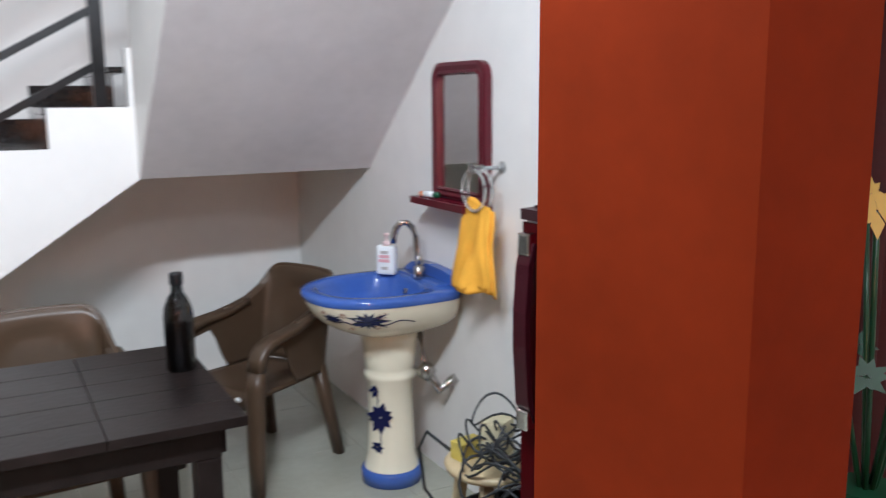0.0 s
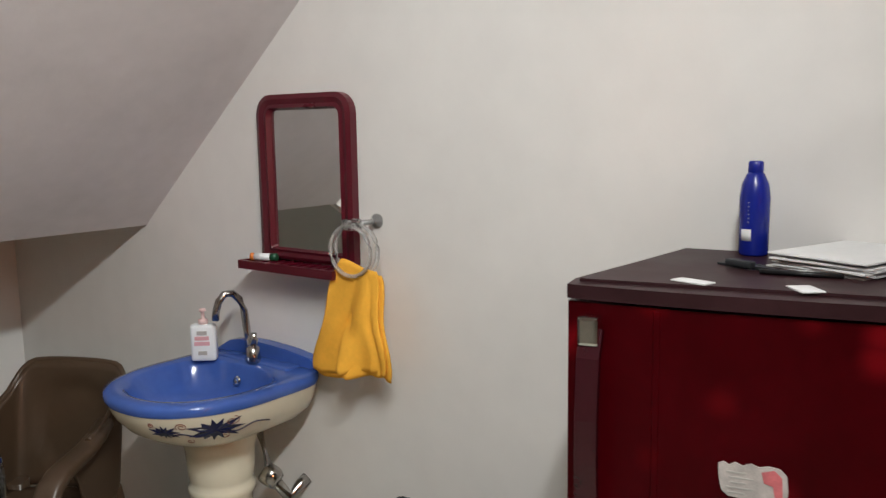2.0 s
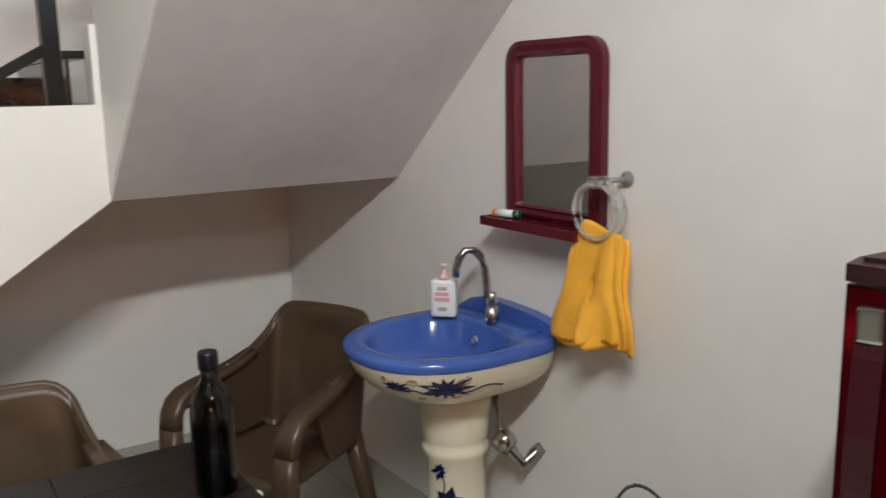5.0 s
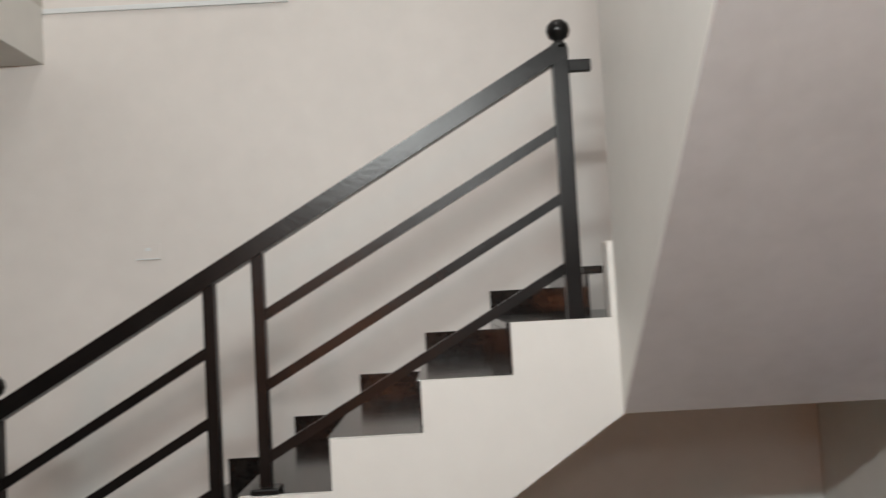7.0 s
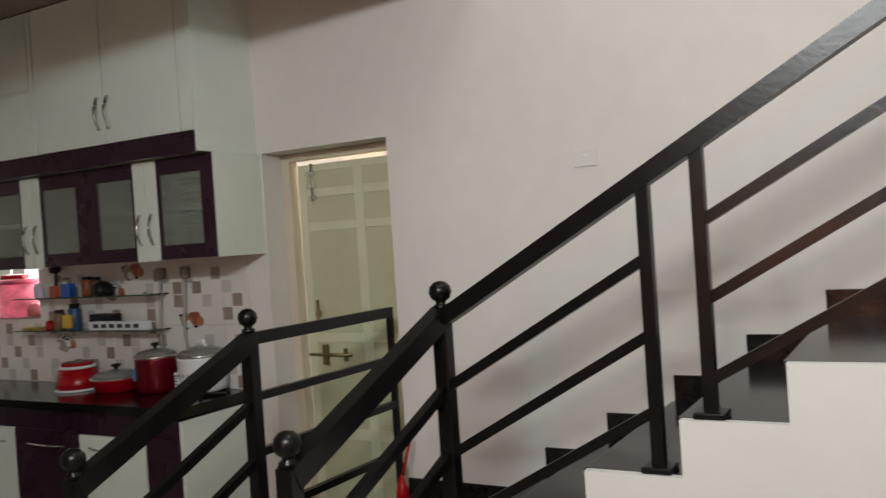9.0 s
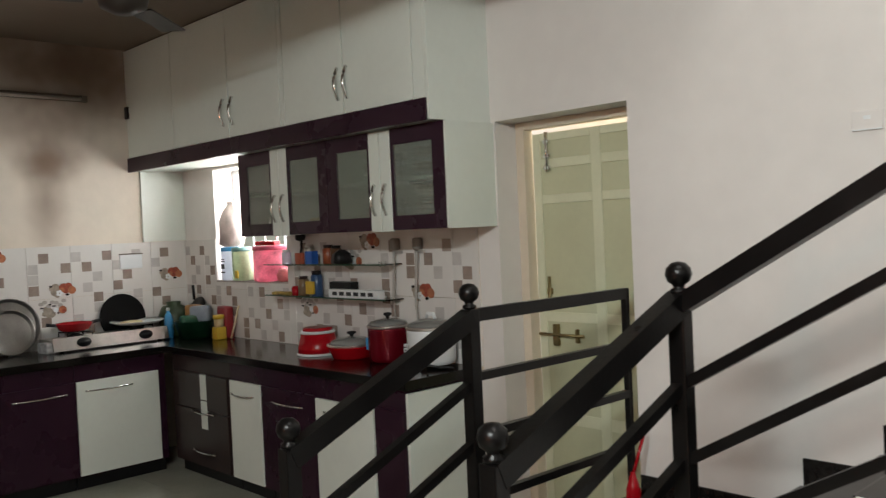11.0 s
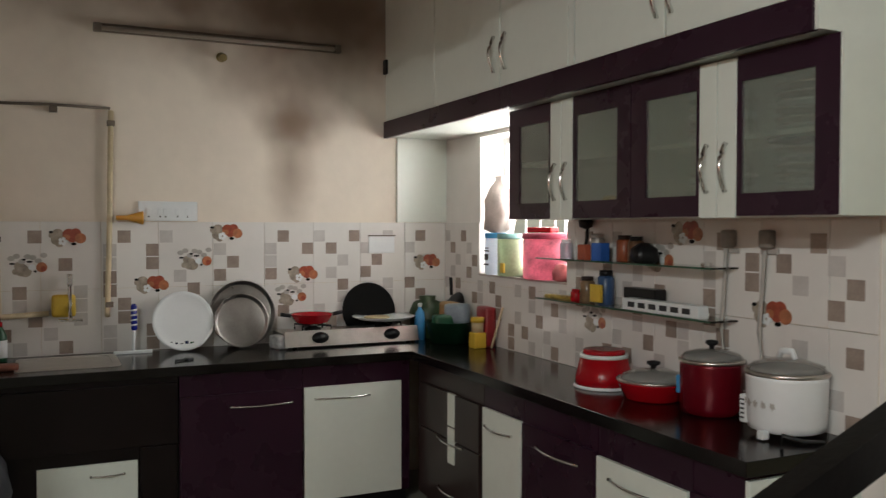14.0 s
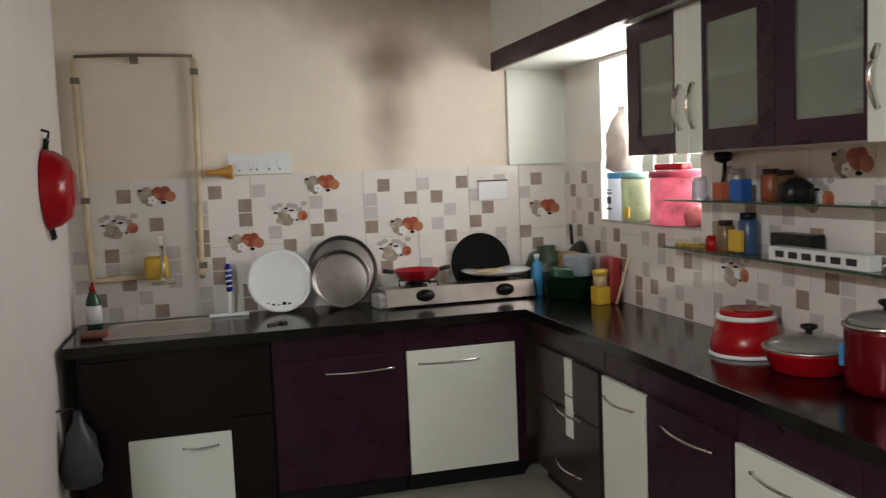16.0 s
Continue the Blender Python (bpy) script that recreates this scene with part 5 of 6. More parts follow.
# ---- door beyond the landing ----
door = tagged(new("door_1"), "pale green painted panelled door, closed, with brass bolts", "", "", "structure")
door.matrix_world = pose(0.64, 2.95, 0)
inv = door.matrix_world.inverted()
FY = Y3 + 0.205
part("frame_jamb", boxed(DX0 + 0.001, FY - 0.05, 0, DX0 + 0.055, FY + 0.02, DZ - 0.002, 0.003), M_FRAME, door, "cream painted jamb")
part("frame_jamb", boxed(DX1 - 0.012, FY - 0.05, 0, DX1 - 0.001, FY + 0.02, DZ - 0.002, 0.002), M_FRAME, door)
part("frame_head", boxed(DX0 + 0.056, FY - 0.05, DZ - 0.042, DX1 - 0.013, FY + 0.02, DZ - 0.002, 0.003), M_FRAME, door)
leaf = part("door_leaf", boxed(DX0 + 0.076, FY, 0.01, DX1 - 0.014, FY + 0.03, DZ - 0.066), M_DOOR, door)
lx0, lx1 = DX0 + 0.076, DX1 - 0.014
xm = lx0 + (lx1 - lx0) * 0.56
for n, (a, b) in enumerate(((lx0 + 0.001, lx0 + 0.05), (xm - 0.028, xm + 0.030), (lx1 - 0.075, lx1 - 0.001))):
    part("stile", boxed(a, FY - 0.007, 0.012, b, FY - 0.0005, DZ - 0.068, 0.003), M_DOORL, leaf, "paler painted stile")
for z0, z1 in ((0.012, 0.14), (0.58, 0.64), (1.10, 1.15), (1.70, 1.745), (1.88, 1.925), (DZ - 0.105, DZ - 0.068)):
    for a, b in ((lx0 + 0.051, xm - 0.029), (xm + 0.031, lx1 - 0.076)):
        part("rail", boxed(a, FY - 0.0065, z0, b, FY - 0.0005, z1, 0.003), M_DOORL, leaf, "paler painted rail")
bolt = part("bolt", joined(rod([(lx0 + 0.01, FY - 0.022, 1.035), (lx0 + 0.29, FY - 0.022, 1.035)], 0.008, 8), boxed(lx0 + 0.10, FY - 0.028, 0.98, lx0 + 0.135, FY - 0.010, 1.09, 0.004), boxed(lx0 + 0.24, FY - 0.028, 1.00, lx0 + 0.258, FY - 0.010, 1.07, 0.004)), M_GOLD, leaf, "brass sliding bolt")
part("latch", joined(rod([(lx0 + 0.085, FY - 0.02, 1.33), (lx0 + 0.085, FY - 0.02, 1.20), (lx0 + 0.10, FY - 0.02, 1.16)], 0.008, 8), boxed(lx0 + 0.07, FY - 0.024, 1.24, lx0 + 0.10, FY - 0.009, 1.27, 0.003)), M_GOLD, leaf, "brass latch")
part("tower_bolt", joined(rod([(lx0 + 0.10, FY - 0.02, 1.86), (lx0 + 0.10, FY - 0.02, 2.06)], 0.009, 8), *[boxed(lx0 + 0.082, FY - 0.026, z, lx0 + 0.118, FY - 0.009, z + 0.02, 0.003) for z in (1.87, 1.93, 2.0)]), M_CHROME, leaf, "steel tower bolt")
for d in door.children:
    d.matrix_parent_inverse = inv
area_lamp("lamp_behind_door", (0.65, 3.25, 2.6), (0.6, 2.96, 2.0), 0.5, 0.1, 7, (1.0, 0.80, 0.55))
broom = thing("red_broom", "red plastic broom leaning behind the guard rail", "broom", (1.10, 2.60, LAND))
broom.scale = (0.7, 0.7, 0.75)
part("brush", turned([(0.05, 0.0), (0.045, 0.10), (0.012, 0.20)], 12), M_RED, broom)
part("stick", rod([(0, 0, 0.18), (0.03, 0.10, 0.42)], 0.010, 8), M_RED, broom)

# ---- stair wall fittings ----
plate = thing("switch_plate", "flat white switch plate on the stair wall", "switch", (2.04, Y3, 1.915))
part("plate", boxed(-0.052, -0.006, -0.035, 0.052, -0.0005, 0.035, 0.002), M_WALL, plate)
part("lower_lip", boxed(-0.052, -0.0085, -0.034, 0.052, -0.0062, -0.029), M_WPLASTIC, plate)
part("button", boxed(-0.012, -0.009, 0.004, 0.012, -0.0065, 0.018, 0.001), M_WPLASTIC, plate)
structure("conduit_trim", boxed(1.61, Y3 - 0.014, 3.00, 2.70, Y3, 3.022, 0.002), M_WPLASTIC, "thin grey-white conduit strip on the wall")

# ---- window ----
win = tagged(new("window_1"), "small kitchen window with bright daylight outside", "", "", "structure")
win.matrix_world = pose((WX0 + WX1) / 2, Y3 + 0.15, WZ0)
inv = win.matrix_world.inverted()
M_SILL = mat("window_sill_stone", (0.42, 0.36, 0.33), 0.3, 0, 0.15, 12)
part("window_sill", boxed(WX0, Y3 - 0.012, WZ0 - 0.012, WX1, Y3 + 0.23, WZ0, 0.002), M_SILL, win)
for a in ((WX0, WZ0, WX0 + 0.035, WZ1), (WX1 - 0.035, WZ0, WX1, WZ1), (WX0 + 0.036, WZ0, WX1 - 0.036, WZ0 + 0.035), (WX0 + 0.036, WZ1 - 0.035, WX1 - 0.036, WZ1)):
    part("window_frame", boxed(a[0], Y3 + 0.16, a[1], a[2], Y3 + 0.20, a[3], 0.002), M_WPLASTIC, win)
for k in range(5):
    x = WX0 + 0.14 + 0.155 * k
    part("grille_bar", rod([(x, Y3 + 0.14, WZ0), (x, Y3 + 0.14, WZ1)], 0.006, 8), M_WPLASTIC, win)
for d in win.children:
    d.matrix_parent_inverse = inv
m = bpy.data.materials.new("daylight_backdrop")
m.use_nodes = True
bs = m.node_tree.nodes["Principled BSDF"]
bs.inputs["Emission Color"].default_value = (1.0, 0.95, 0.92, 1)
bs.inputs["Emission Strength"].default_value = 2.2
structure("backdrop", boxed(-4.5, 4.6, 0.2, 0.0, 4.62, 4.0), m, "bright hazy daylight outside the window")

def jar(name, label, x, y, z, r, hgt, body_m, lid_m, band=None):
    j = thing(name, label, "jar", (x, y, z))
    part("jar_body", turned([(r * 0.92, 0), (r, 0.008), (r, hgt * 0.84), (r * 0.9, hgt * 0.9)], 22), body_m, j)
    part("lid", turned([(r * 1.03, hgt * 0.88), (r * 1.04, hgt * 0.9), (r * 1.02, hgt), (0.002, hgt * 1.01)], 22), lid_m, j)
    if band:
        part("label", turned([(r * 1.008, hgt * 0.25), (r * 1.008, hgt * 0.7)], 22), band, j)
    return j

def translucent(m, amount):
    b = m.node_tree.nodes["Principled BSDF"]
    b.inputs["Transmission Weight"].default_value = amount
    return m

M_FROSTJ = translucent(mat("cloudy_white_plastic", (0.70, 0.75, 0.84), 0.5, 0, 0.06, 9), 0.45)
M_GREENJ = translucent(mat("cloudy_green_yellow_plastic", (0.36, 0.44, 0.26), 0.5, 0, 0.3, 7), 0.32)
M_PINKJ = translucent(mat("cloudy_pink_plastic", (0.56, 0.12, 0.18), 0.5, 0, 0.45, 12, 0.3, 30), 0.22)
wj = jar("storage_jar", "cloudy white plastic jar with a blue lid on the sill", -2.465, Y3 + 0.035, WZ0, 0.066, 0.242, M_FROSTJ, M_LBLUE)
for z, h, u in ((0.055, 0.010, 0.03), (0.085, 0.036, 0.022), (0.135, 0.008, 0.03), (0.152, 0.006, 0.024)):
    part("print_bar", boxed(-u, -0.0685, z, u, -0.0655, z + h, 0.0), M_GREYC, wj)
gj = jar("storage_jar", "cloudy green jar with yellow contents on the sill", -2.285, Y3 + 0.03, WZ0, 0.076, 0.240, M_GREENJ, M_TEAL)
part("label", boxed(0.010, -0.078, 0.02, 0.050, -0.066, 0.075, 0.003), M_YELLOW, gj, "yellow label")
pj = jar("storage_tub", "wide cloudy pink tub with a pink lid on the sill", -1.95, Y3 + 0.085, WZ0, 0.150, 0.245, M_PINKJ, M_PINK)
single("pink_packet", smooth(turned([(0.03, 0), (0.05, 0.008), (0.052, 0.05), (0.03, 0.085), (0.012, 0.09)], 18, shape=lambda a, z: 1 + 0.14 * math.sin(4 * a + z * 30))), M_PINKT, "crumpled red packet on the sill", "packet", (-1.74, Y3 + 0.02, WZ0))
single("plastic_bag", smooth(turned([(0.05, 0), (0.085, 0.02), (0.092, 0.11), (0.084, 0.19), (0.060, 0.26), (0.026, 0.31), (0.034, 0.33)], 22, shape=lambda a, z: 1 + 0.16 * math.sin(5 * a + z * 30))), mat("cloudy_bag_film", (0.72, 0.62, 0.58), 0.45, 0, 0.15, 16, 0.6, 30), "crumpled clear plastic bag on a jar", "bag", (-2.44, Y3 + 0.045, WZ0 + 0.245)).scale = (1.25, 0.9, 1.0)
single("red_wrapper", boxed(-0.10, -0.03, 0, 0.10, 0.03, 0.03, 0.008), M_RED, "red wrapper lying on the jars", "wrapper", (-1.98, Y3 + 0.05, WZ0 + 0.248), 8)

# ---- glass shelves and what stands on them ----
for z in (1.212, 1.412):
    s = thing("glass_shelf", "green-edged glass wall shelf on small brackets", "shelf", (-1.1, Y3, z), group="glass shelves")
    part("glass_plate", boxed(-0.63, -0.145, -0.008, 0.61, -0.010, 0.0, 0.002), G_SHELF, s)
    for x in (-0.52, 0.46):
        part("bracket", boxed(x - 0.012, -0.05, -0.02, x + 0.012, -0.0095, 0.012, 0.003), M_CHROME, s)
    part("front_edge", boxed(-0.63, -0.148, -0.007, 0.61, -0.1455, -0.001), M_GREEN, s, "green glass edge")
def small(kind, label, x, z, r, hgt, m, cap_m=None, y=2.675):
    o = thing(kind, label, kind.split("_")[-1], (x, y, z))
    part("container", turned([(r * 0.9, 0), (r, 0.004), (r, hgt * 0.78), (r * 0.75, hgt * 0.86)], 16), m, o)
    part("cap", turned([(r * 0.8, hgt * 0.84), (r * 0.82, hgt), (0.001, hgt * 1.005)], 16), cap_m or m, o)
small("salt_jar", "small clear spice jar with a white lid", -1.56, 1.412, 0.030, 0.09, M_FROSTJ, M_WPLASTIC)
single("black_ladle", joined(rod([(0, 0, 0.0), (0.01, 0.02, 0.10), (0.0, 0.03, 0.18)], 0.008, 8), turned([(0.002, 0), (0.032, 0.012), (0.036, 0.04), (0.02, 0.05)], 14, at=(0, 0.02, 0.14))), M_BLACK, "black ladle standing on the glass shelf", "ladle", (-1.43, 2.68, 1.412))
small("steel_tumbler", "steel tumbler on the glass shelf", -1.30, 1.412, 0.034, 0.12, M_STEEL)
single("red_box", boxed(-0.030, -0.025, 0, 0.030, 0.025, 0.070, 0.003), mat("faded_red_card", (0.42, 0.10, 0.05), 0.6, 0, 0.15, 20), "orange-red carton on the glass shelf", "box", (-1.36, 2.65, 1.412))
single("blue_box", boxed(-0.034, -0.025, 0, 0.034, 0.025, 0.080, 0.003), mat("bright_blue_card", (0.025, 0.11, 0.42), 0.5, 0, 0.12, 20), "blue carton on the glass shelf", "box", (-1.23, 2.64, 1.412), 5)
small("orange_jar", "orange plastic jar on the glass shelf", -1.10, 1.412, 0.036, 0.115, mat("rust_brown_plastic", (0.24, 0.06, 0.02), 0.4, 0, 0.2, 20), M_BROWN)
small("brown_jar", "brown jar with dark lid on the glass shelf", -1.02, 1.412, 0.036, 0.11, mat("dark_amber_jar", (0.12, 0.06, 0.03), 0.3, 0, 0.25, 20), M_BLACK)
single("black_pouch", smooth(turned([(0.05, 0), (0.062, 0.01), (0.055, 0.06), (0.02, 0.085), (0.002, 0.086)], 18, shape=lambda a, z: 1 + 0.12 * math.sin(4 * a))), M_BLACK, "black plastic pouch on the glass shelf", "pouch", (-0.94, 2.655, 1.412))
single("snack_packet", smooth(boxed(-0.085, -0.024, 0, 0.085, 0.024, 0.018, 0.006)), mat("spotted_yellow_film", (0.42, 0.30, 0.06), 0.5, 0, 0.45, 45), "yellow snack packet lying on the glass shelf", "packet", (-1.60, 2.66, 1.212), 8)
small("red_jar", "small red jar on the glass shelf", -1.47, 1.212, 0.028, 0.055, M_RED)
small("honey_jar", "clear jar with brown contents on the glass shelf", -1.38, 1.212, 0.036, 0.12, mat("brown_spice_jar", (0.20, 0.13, 0.07), 0.3, 0, 0.25, 20), M_BROWN)
small("blue_bottle", "blue bottle with yellow label on the glass shelf", -1.235, 1.212, 0.038, 0.155, mat("slate_blue_plastic", (0.04, 0.09, 0.20), 0.35, 0, 0.15, 14), M_BLACK)
single("yellow_label_box", boxed(-0.04, -0.045, 0, 0.04, -0.03, 0.08, 0.002), M_YELLOW, "yellow carton on the glass shelf", "box", (-1.235, 2.66, 1.225))
single("black_box", boxed(-0.105, -0.03, 0, 0.105, 0.03, 0.09, 0.003), M_BLACK, "black oblong box on the glass shelf", "box", (-0.98, 2.69, 1.212))
strip = thing("extension_board", "white multi-socket extension board on the glass shelf", "extension board", (-0.80, 2.640, 1.212))
part("board_body", boxed(-0.235, -0.026, 0, 0.235, 0.026, 0.05, 0.005), M_WPLASTIC, strip)
for k in range(6):
    part("socket", boxed(-0.195 + 0.068 * k, -0.0275, 0.014, -0.150 + 0.068 * k, -0.0262, 0.036), M_GREYC, strip)

# ---- west wall fittings ----
def tube_between(name, pts, r, m, label, cat, group=""):
    return single(name, rod(pts, r, 10), m, label, cat, group=group)
pipes = thing("water_pipe", "aged ivory water pipes with clips on the wall", "pipe", (X4, 0.44, 1.1))
inv = pipes.matrix_world.inverted()
px = X4 + 0.025
part("pipe", rod([(px, 0.715, 2.195), (px, 0.705, 1.6), (px, 0.690, 1.095), (X4 + 0.010, 0.690, 1.075)], 0.015, 10), M_PIPE, pipes)
part("pipe", rod([(px, 0.145, 2.19), (px, 0.150, 1.6), (px, 0.160, 1.10), (px, 0.175, 1.09), (px, 0.40, 1.10)], 0.015, 10), M_PIPE, pipes)
part("pipe", rod([(px, 0.15, 2.205), (px, 0.40, 2.212), (px, 0.712, 2.208)], 0.008, 8), M_SOOT, pipes, "thin dark top pipe")
for y, z in ((0.715, 2.13), (0.70, 1.14), (0.148, 2.09), (0.43, 2.19), (0.155, 1.5)):
    part("clip", boxed(X4 + 0.001, y - 0.02, z - 0.018, X4 + 0.046, y + 0.02, z + 0.012, 0.004), M_SOOT, pipes)
for d in pipes.children:
    d.matrix_parent_inverse = inv
tap2 = single("sink_tap", joined(turned([(0.022, 0), (0.022, 0.01), (0.012, 0.014), (0.012, 0.06)], 14, m=pose(X4 + 0.010, 0.50, 1.14, 0, 90, 0)), rod([(X4 + 0.06, 0.50, 1.28), (X4 + 0.07, 0.50, 1.15), (X4 + 0.10, 0.50, 1.09), (X4 + 0.15, 0.50, 1.075)], 0.011, 10), boxed(X4 + 0.04, 0.485, 1.25, X4 + 0.075, 0.515, 1.31, 0.004), boxed(X4 + 0.10, 0.44, 1.06, X4 + 0.135, 0.56, 1.075, 0.004)), M_CHROME, "chrome wall tap above the sink", "tap")
single("scrub_pad", smooth(boxed(-0.03, -0.06, 0, 0.03, 0.06, 0.12, 0.02)), M_YELLOW, "yellow scrubber hung on the tap", "scrubber", (X4 + 0.045, 0.47, 1.08))
single("orange_funnel", turned([(0.012, 0), (0.014, 0.06), (0.036, 0.13), (0.038, 0.14), (0.002, 0.138)], 18, m=pose(0, 0, 0, 90, 0, 180)), mat("amber_plastic", (0.62, 0.30, 0.04), 0.4, 0, 0.12, 9), "amber plastic funnel lying on the tile edge", "funnel", (X4 + 0.055, 0.735, 1.612))
sb = thing("switch_board", "white switch board with sockets on the wall", "switch board", (X4, 1.02, 1.65))
part("board", boxed(0.0005, -0.165, -0.055, 0.016, 0.155, 0.055, 0.003), M_WPLASTIC, sb)
for y in (-0.11, -0.05, -0.02, 0.045, 0.10):
    part("switch", boxed(0.0165, y - 0.011, -0.018, 0.021, y + 0.011, 0.018, 0.002), M_WPLASTIC, sb)
    part("socket_hole", boxed(0.0165, y - 0.004, -0.034, 0.0172, y + 0.004, -0.026), M_BLACK, sb)
so = thing("socket_plate", "white socket plate on the tiles", "socket", (X4 + 0.009, 2.30, 1.452))
part("plate", boxed(0.0, -0.085, -0.052, 0.012, 0.085, 0.052, 0.003), M_WPLASTIC, so)
part("top_lip", boxed(0.0, -0.088, 0.053, 0.020, 0.088, 0.060, 0.002), M_SOOT, so)
tl = thing("tube_light", "dusty unlit tube light batten on the wall", "tube light", (X4, 1.33, 2.64))
part("batten", boxed(0.0005, -0.70, -0.018, 0.04, 0.70, 0.026, 0.005), M_SOOT, tl)
part("tube", rod([(0.055, -0.66, -0.005), (0.055, 0.66, -0.005)], 0.013, 10), mat("dusty_glass_tube", (0.34, 0.30, 0.25), 0.4, 0, 0.1, 9), tl)
for y in (-0.68, 0.67):
    part("end_cap", boxed(0.03, y - 0.02, -0.025, 0.072, y + 0.02, 0.02, 0.004), M_SOOT, tl)
single("bulb_holder", turned([(0.028, 0), (0.028, 0.008), (0.018, 0.012), (0.018, 0.05), (0.024, 0.055), (0.022, 0.075), (0.012, 0.072)], 18, m=pose(0, 0, 0, 0, 100, 0)), M_GOLD, "empty brass bulb holder on the wall", "bulb holder", (X4, 1.315, 2.54))
single("meter_box", boxed(0.0005, -0.035, -0.045, 0.05, 0.035, 0.045, 0.004), M_BLACK, "small black junction box on the wall", "box", (X4, 2.35, 2.56))

fan = thing("ceiling_fan", "dark brown ceiling fan at rest", "fan", (-0.49, 1.19, CEIL))
part("rod", rod([(0, 0, 0), (0, 0, -0.30)], 0.012, 10), M_FAN, fan)
part("canopy", turned([(0.06, -0.005), (0.05, -0.04), (0.015, -0.06)], 18), M_FAN, fan)
part("motor", turned([(0.03, -0.30), (0.09, -0.32), (0.11, -0.36), (0.10, -0.40), (0.04, -0.43), (0.002, -0.432)], 24), M_FAN, fan)
for k in range(3):
    a = radians(12 + 120 * k)
    ca, sa = math.cos(a), math.sin(a)
    bm = boxed(0.16, -0.06, -0.375, 0.58, 0.06, -0.367, 0.003, m=Matrix.Rotation(a, 4, "Z"))
    part("blade", bm, M_FAN, fan)
    part("blade_arm", rod([(0.09 * ca, 0.09 * sa, -0.36), (0.20 * ca, 0.20 * sa, -0.372)], 0, flat=(0.018, 0.004)), M_FAN, fan)

# ---- along the west worktop ----
hob = thing("gas_hob", "two-burner stainless steel gas hob on the worktop", "gas hob", (-2.84, 2.03, ZK))
part("body", smooth(boxed(-0.195, -0.43, 0.02, 0.05, 0.385, 0.085, 0.004)), M_STEEL, hob)
front = part("front_panel", prism([(0.051, 0.016), (0.085, 0.012), (0.062, 0.100), (0.051, 0.100)], "y", -0.43, 0.385), M_STEEL, hob, "sloping steel front panel")
for y in (-0.225, 0.215):
    part("knob", turned([(0.050, 0), (0.050, 0.006), (0.034, 0.009), (0.030, 0.018), (0.002, 0.019)], 22, sx=0.64, m=pose(0.074, y, 0.058, 0, 76, 0)), M_BLACK, hob, "black knob")
    part("burner", turned([(0.05, 0.085), (0.05, 0.10), (0.03, 0.105), (0.03, 0.112), (0.002, 0.112)], 20, at=(-0.075, y, 0)), M_BLACK, hob)
    for k in range(4):
        a = radians(45 + 90 * k)
        part("pan_support", rod([(-0.075 + 0.03 * math.cos(a), y + 0.03 * math.sin(a), 0.118), (-0.075 + 0.12 * math.cos(a), y + 0.12 * math.sin(a), 0.118), (-0.075 + 0.12 * math.cos(a), y + 0.12 * math.sin(a), 0.086)], 0.006, 6), M_BLACK, hob)
part("badge", prism([(-0.05, 0.075), (0.05, 0.075), (0.0, 0.028)], "x", 0.0, 0.004), M_BLACK, hob, "dark triangular badge")
hob.children[-1].matrix_basis = pose(0.0695, -0.01, 0.005, 0, -14, 0)
for x in (-0.18, 0.03):
    for y in (-0.36, 0.34):
        part("foot", turned([(0.015, 0), (0.018, 0.02)], 12, at=(x, y, 0)), M_BLACK, hob)
pan = thing("red_frying_pan", "small red pan with black handles on the hob", "pan", (-2.915, 1.80, ZK + 0.125))
part("pan_body", turned([(0.07, 0), (0.10, 0.012), (0.125, 0.055), (0.128, 0.058), (0.118, 0.055), (0.09, 0.016), (0.002, 0.012)], 28), M_RED, pan)
for s in (-1, 1):
    part("handle", rod([(0.0, s * 0.125, 0.05), (0.0, s * 0.185, 0.06)], 0.012, 8), M_BLACK, pan)
plate2 = single("flat_plate", turned([(0.10, 0), (0.15, 0.008), (0.19, 0.024), (0.192, 0.028), (0.15, 0.016), (0.002, 0.012)], 32), M_WPLASTIC, "flat pale plate with food on the hob", "plate", (-2.90, 2.245, ZK + 0.125))
single("flat_bread", smooth(turned([(0.07, 0), (0.08, 0.004), (0.07, 0.012), (0.002, 0.014)], 22, shape=lambda a, z: 1 + 0.06 * math.sin(3 * a))), M_BEIGE, "toasted flat bread on the plate", "bread", (-2.89, 2.20, ZK + 0.142))

def leaning_plate(name, label, y, r, prof, m, lean, base_x, cat="plate", lift=0.0):
    """A round dish that stands on its rim and leans on the wall."""
    mm = pose(base_x, y, ZK + r * math.cos(radians(lean)) + lift, 0, 90 - lean, 0)
    return tagged(single(name, turned(prof, 40), m, label, cat), label), mm

ob, mm = leaning_plate("dinner_plate", "white melamine dinner plate with printed rim, leaning on the wall", 1.078, 0.167, [(0.10, 0.0), (0.105, -0.004), (0.148, 0.010), (0.166, 0.022), (0.167, 0.026), (0.148, 0.016), (0.105, 0.004), (0.002, 0.004)], M_WPLASTIC, 14, -2.995)
ob.matrix_world = mm
for k in range(6):
    q = part("printed_mark", boxed(0.112 + 0.006 * (k % 3), -0.075 + 0.027 * k, 0.0075, 0.128, -0.062 + 0.029 * k, 0.0122), M_NAVY if k < 4 else M_GREEN, ob)
ob, mm = leaning_plate("steel_plate", "large round steel plate leaning on the wall", 1.415, 0.190, [(0.172, 0.0), (0.178, -0.003), (0.187, 0.034), (0.191, 0.037), (0.186, 0.036), (0.174, 0.004), (0.168, 0.002), (0.002, 0.003)], M_THALI, 10, -3.035)
ob.matrix_world = mm
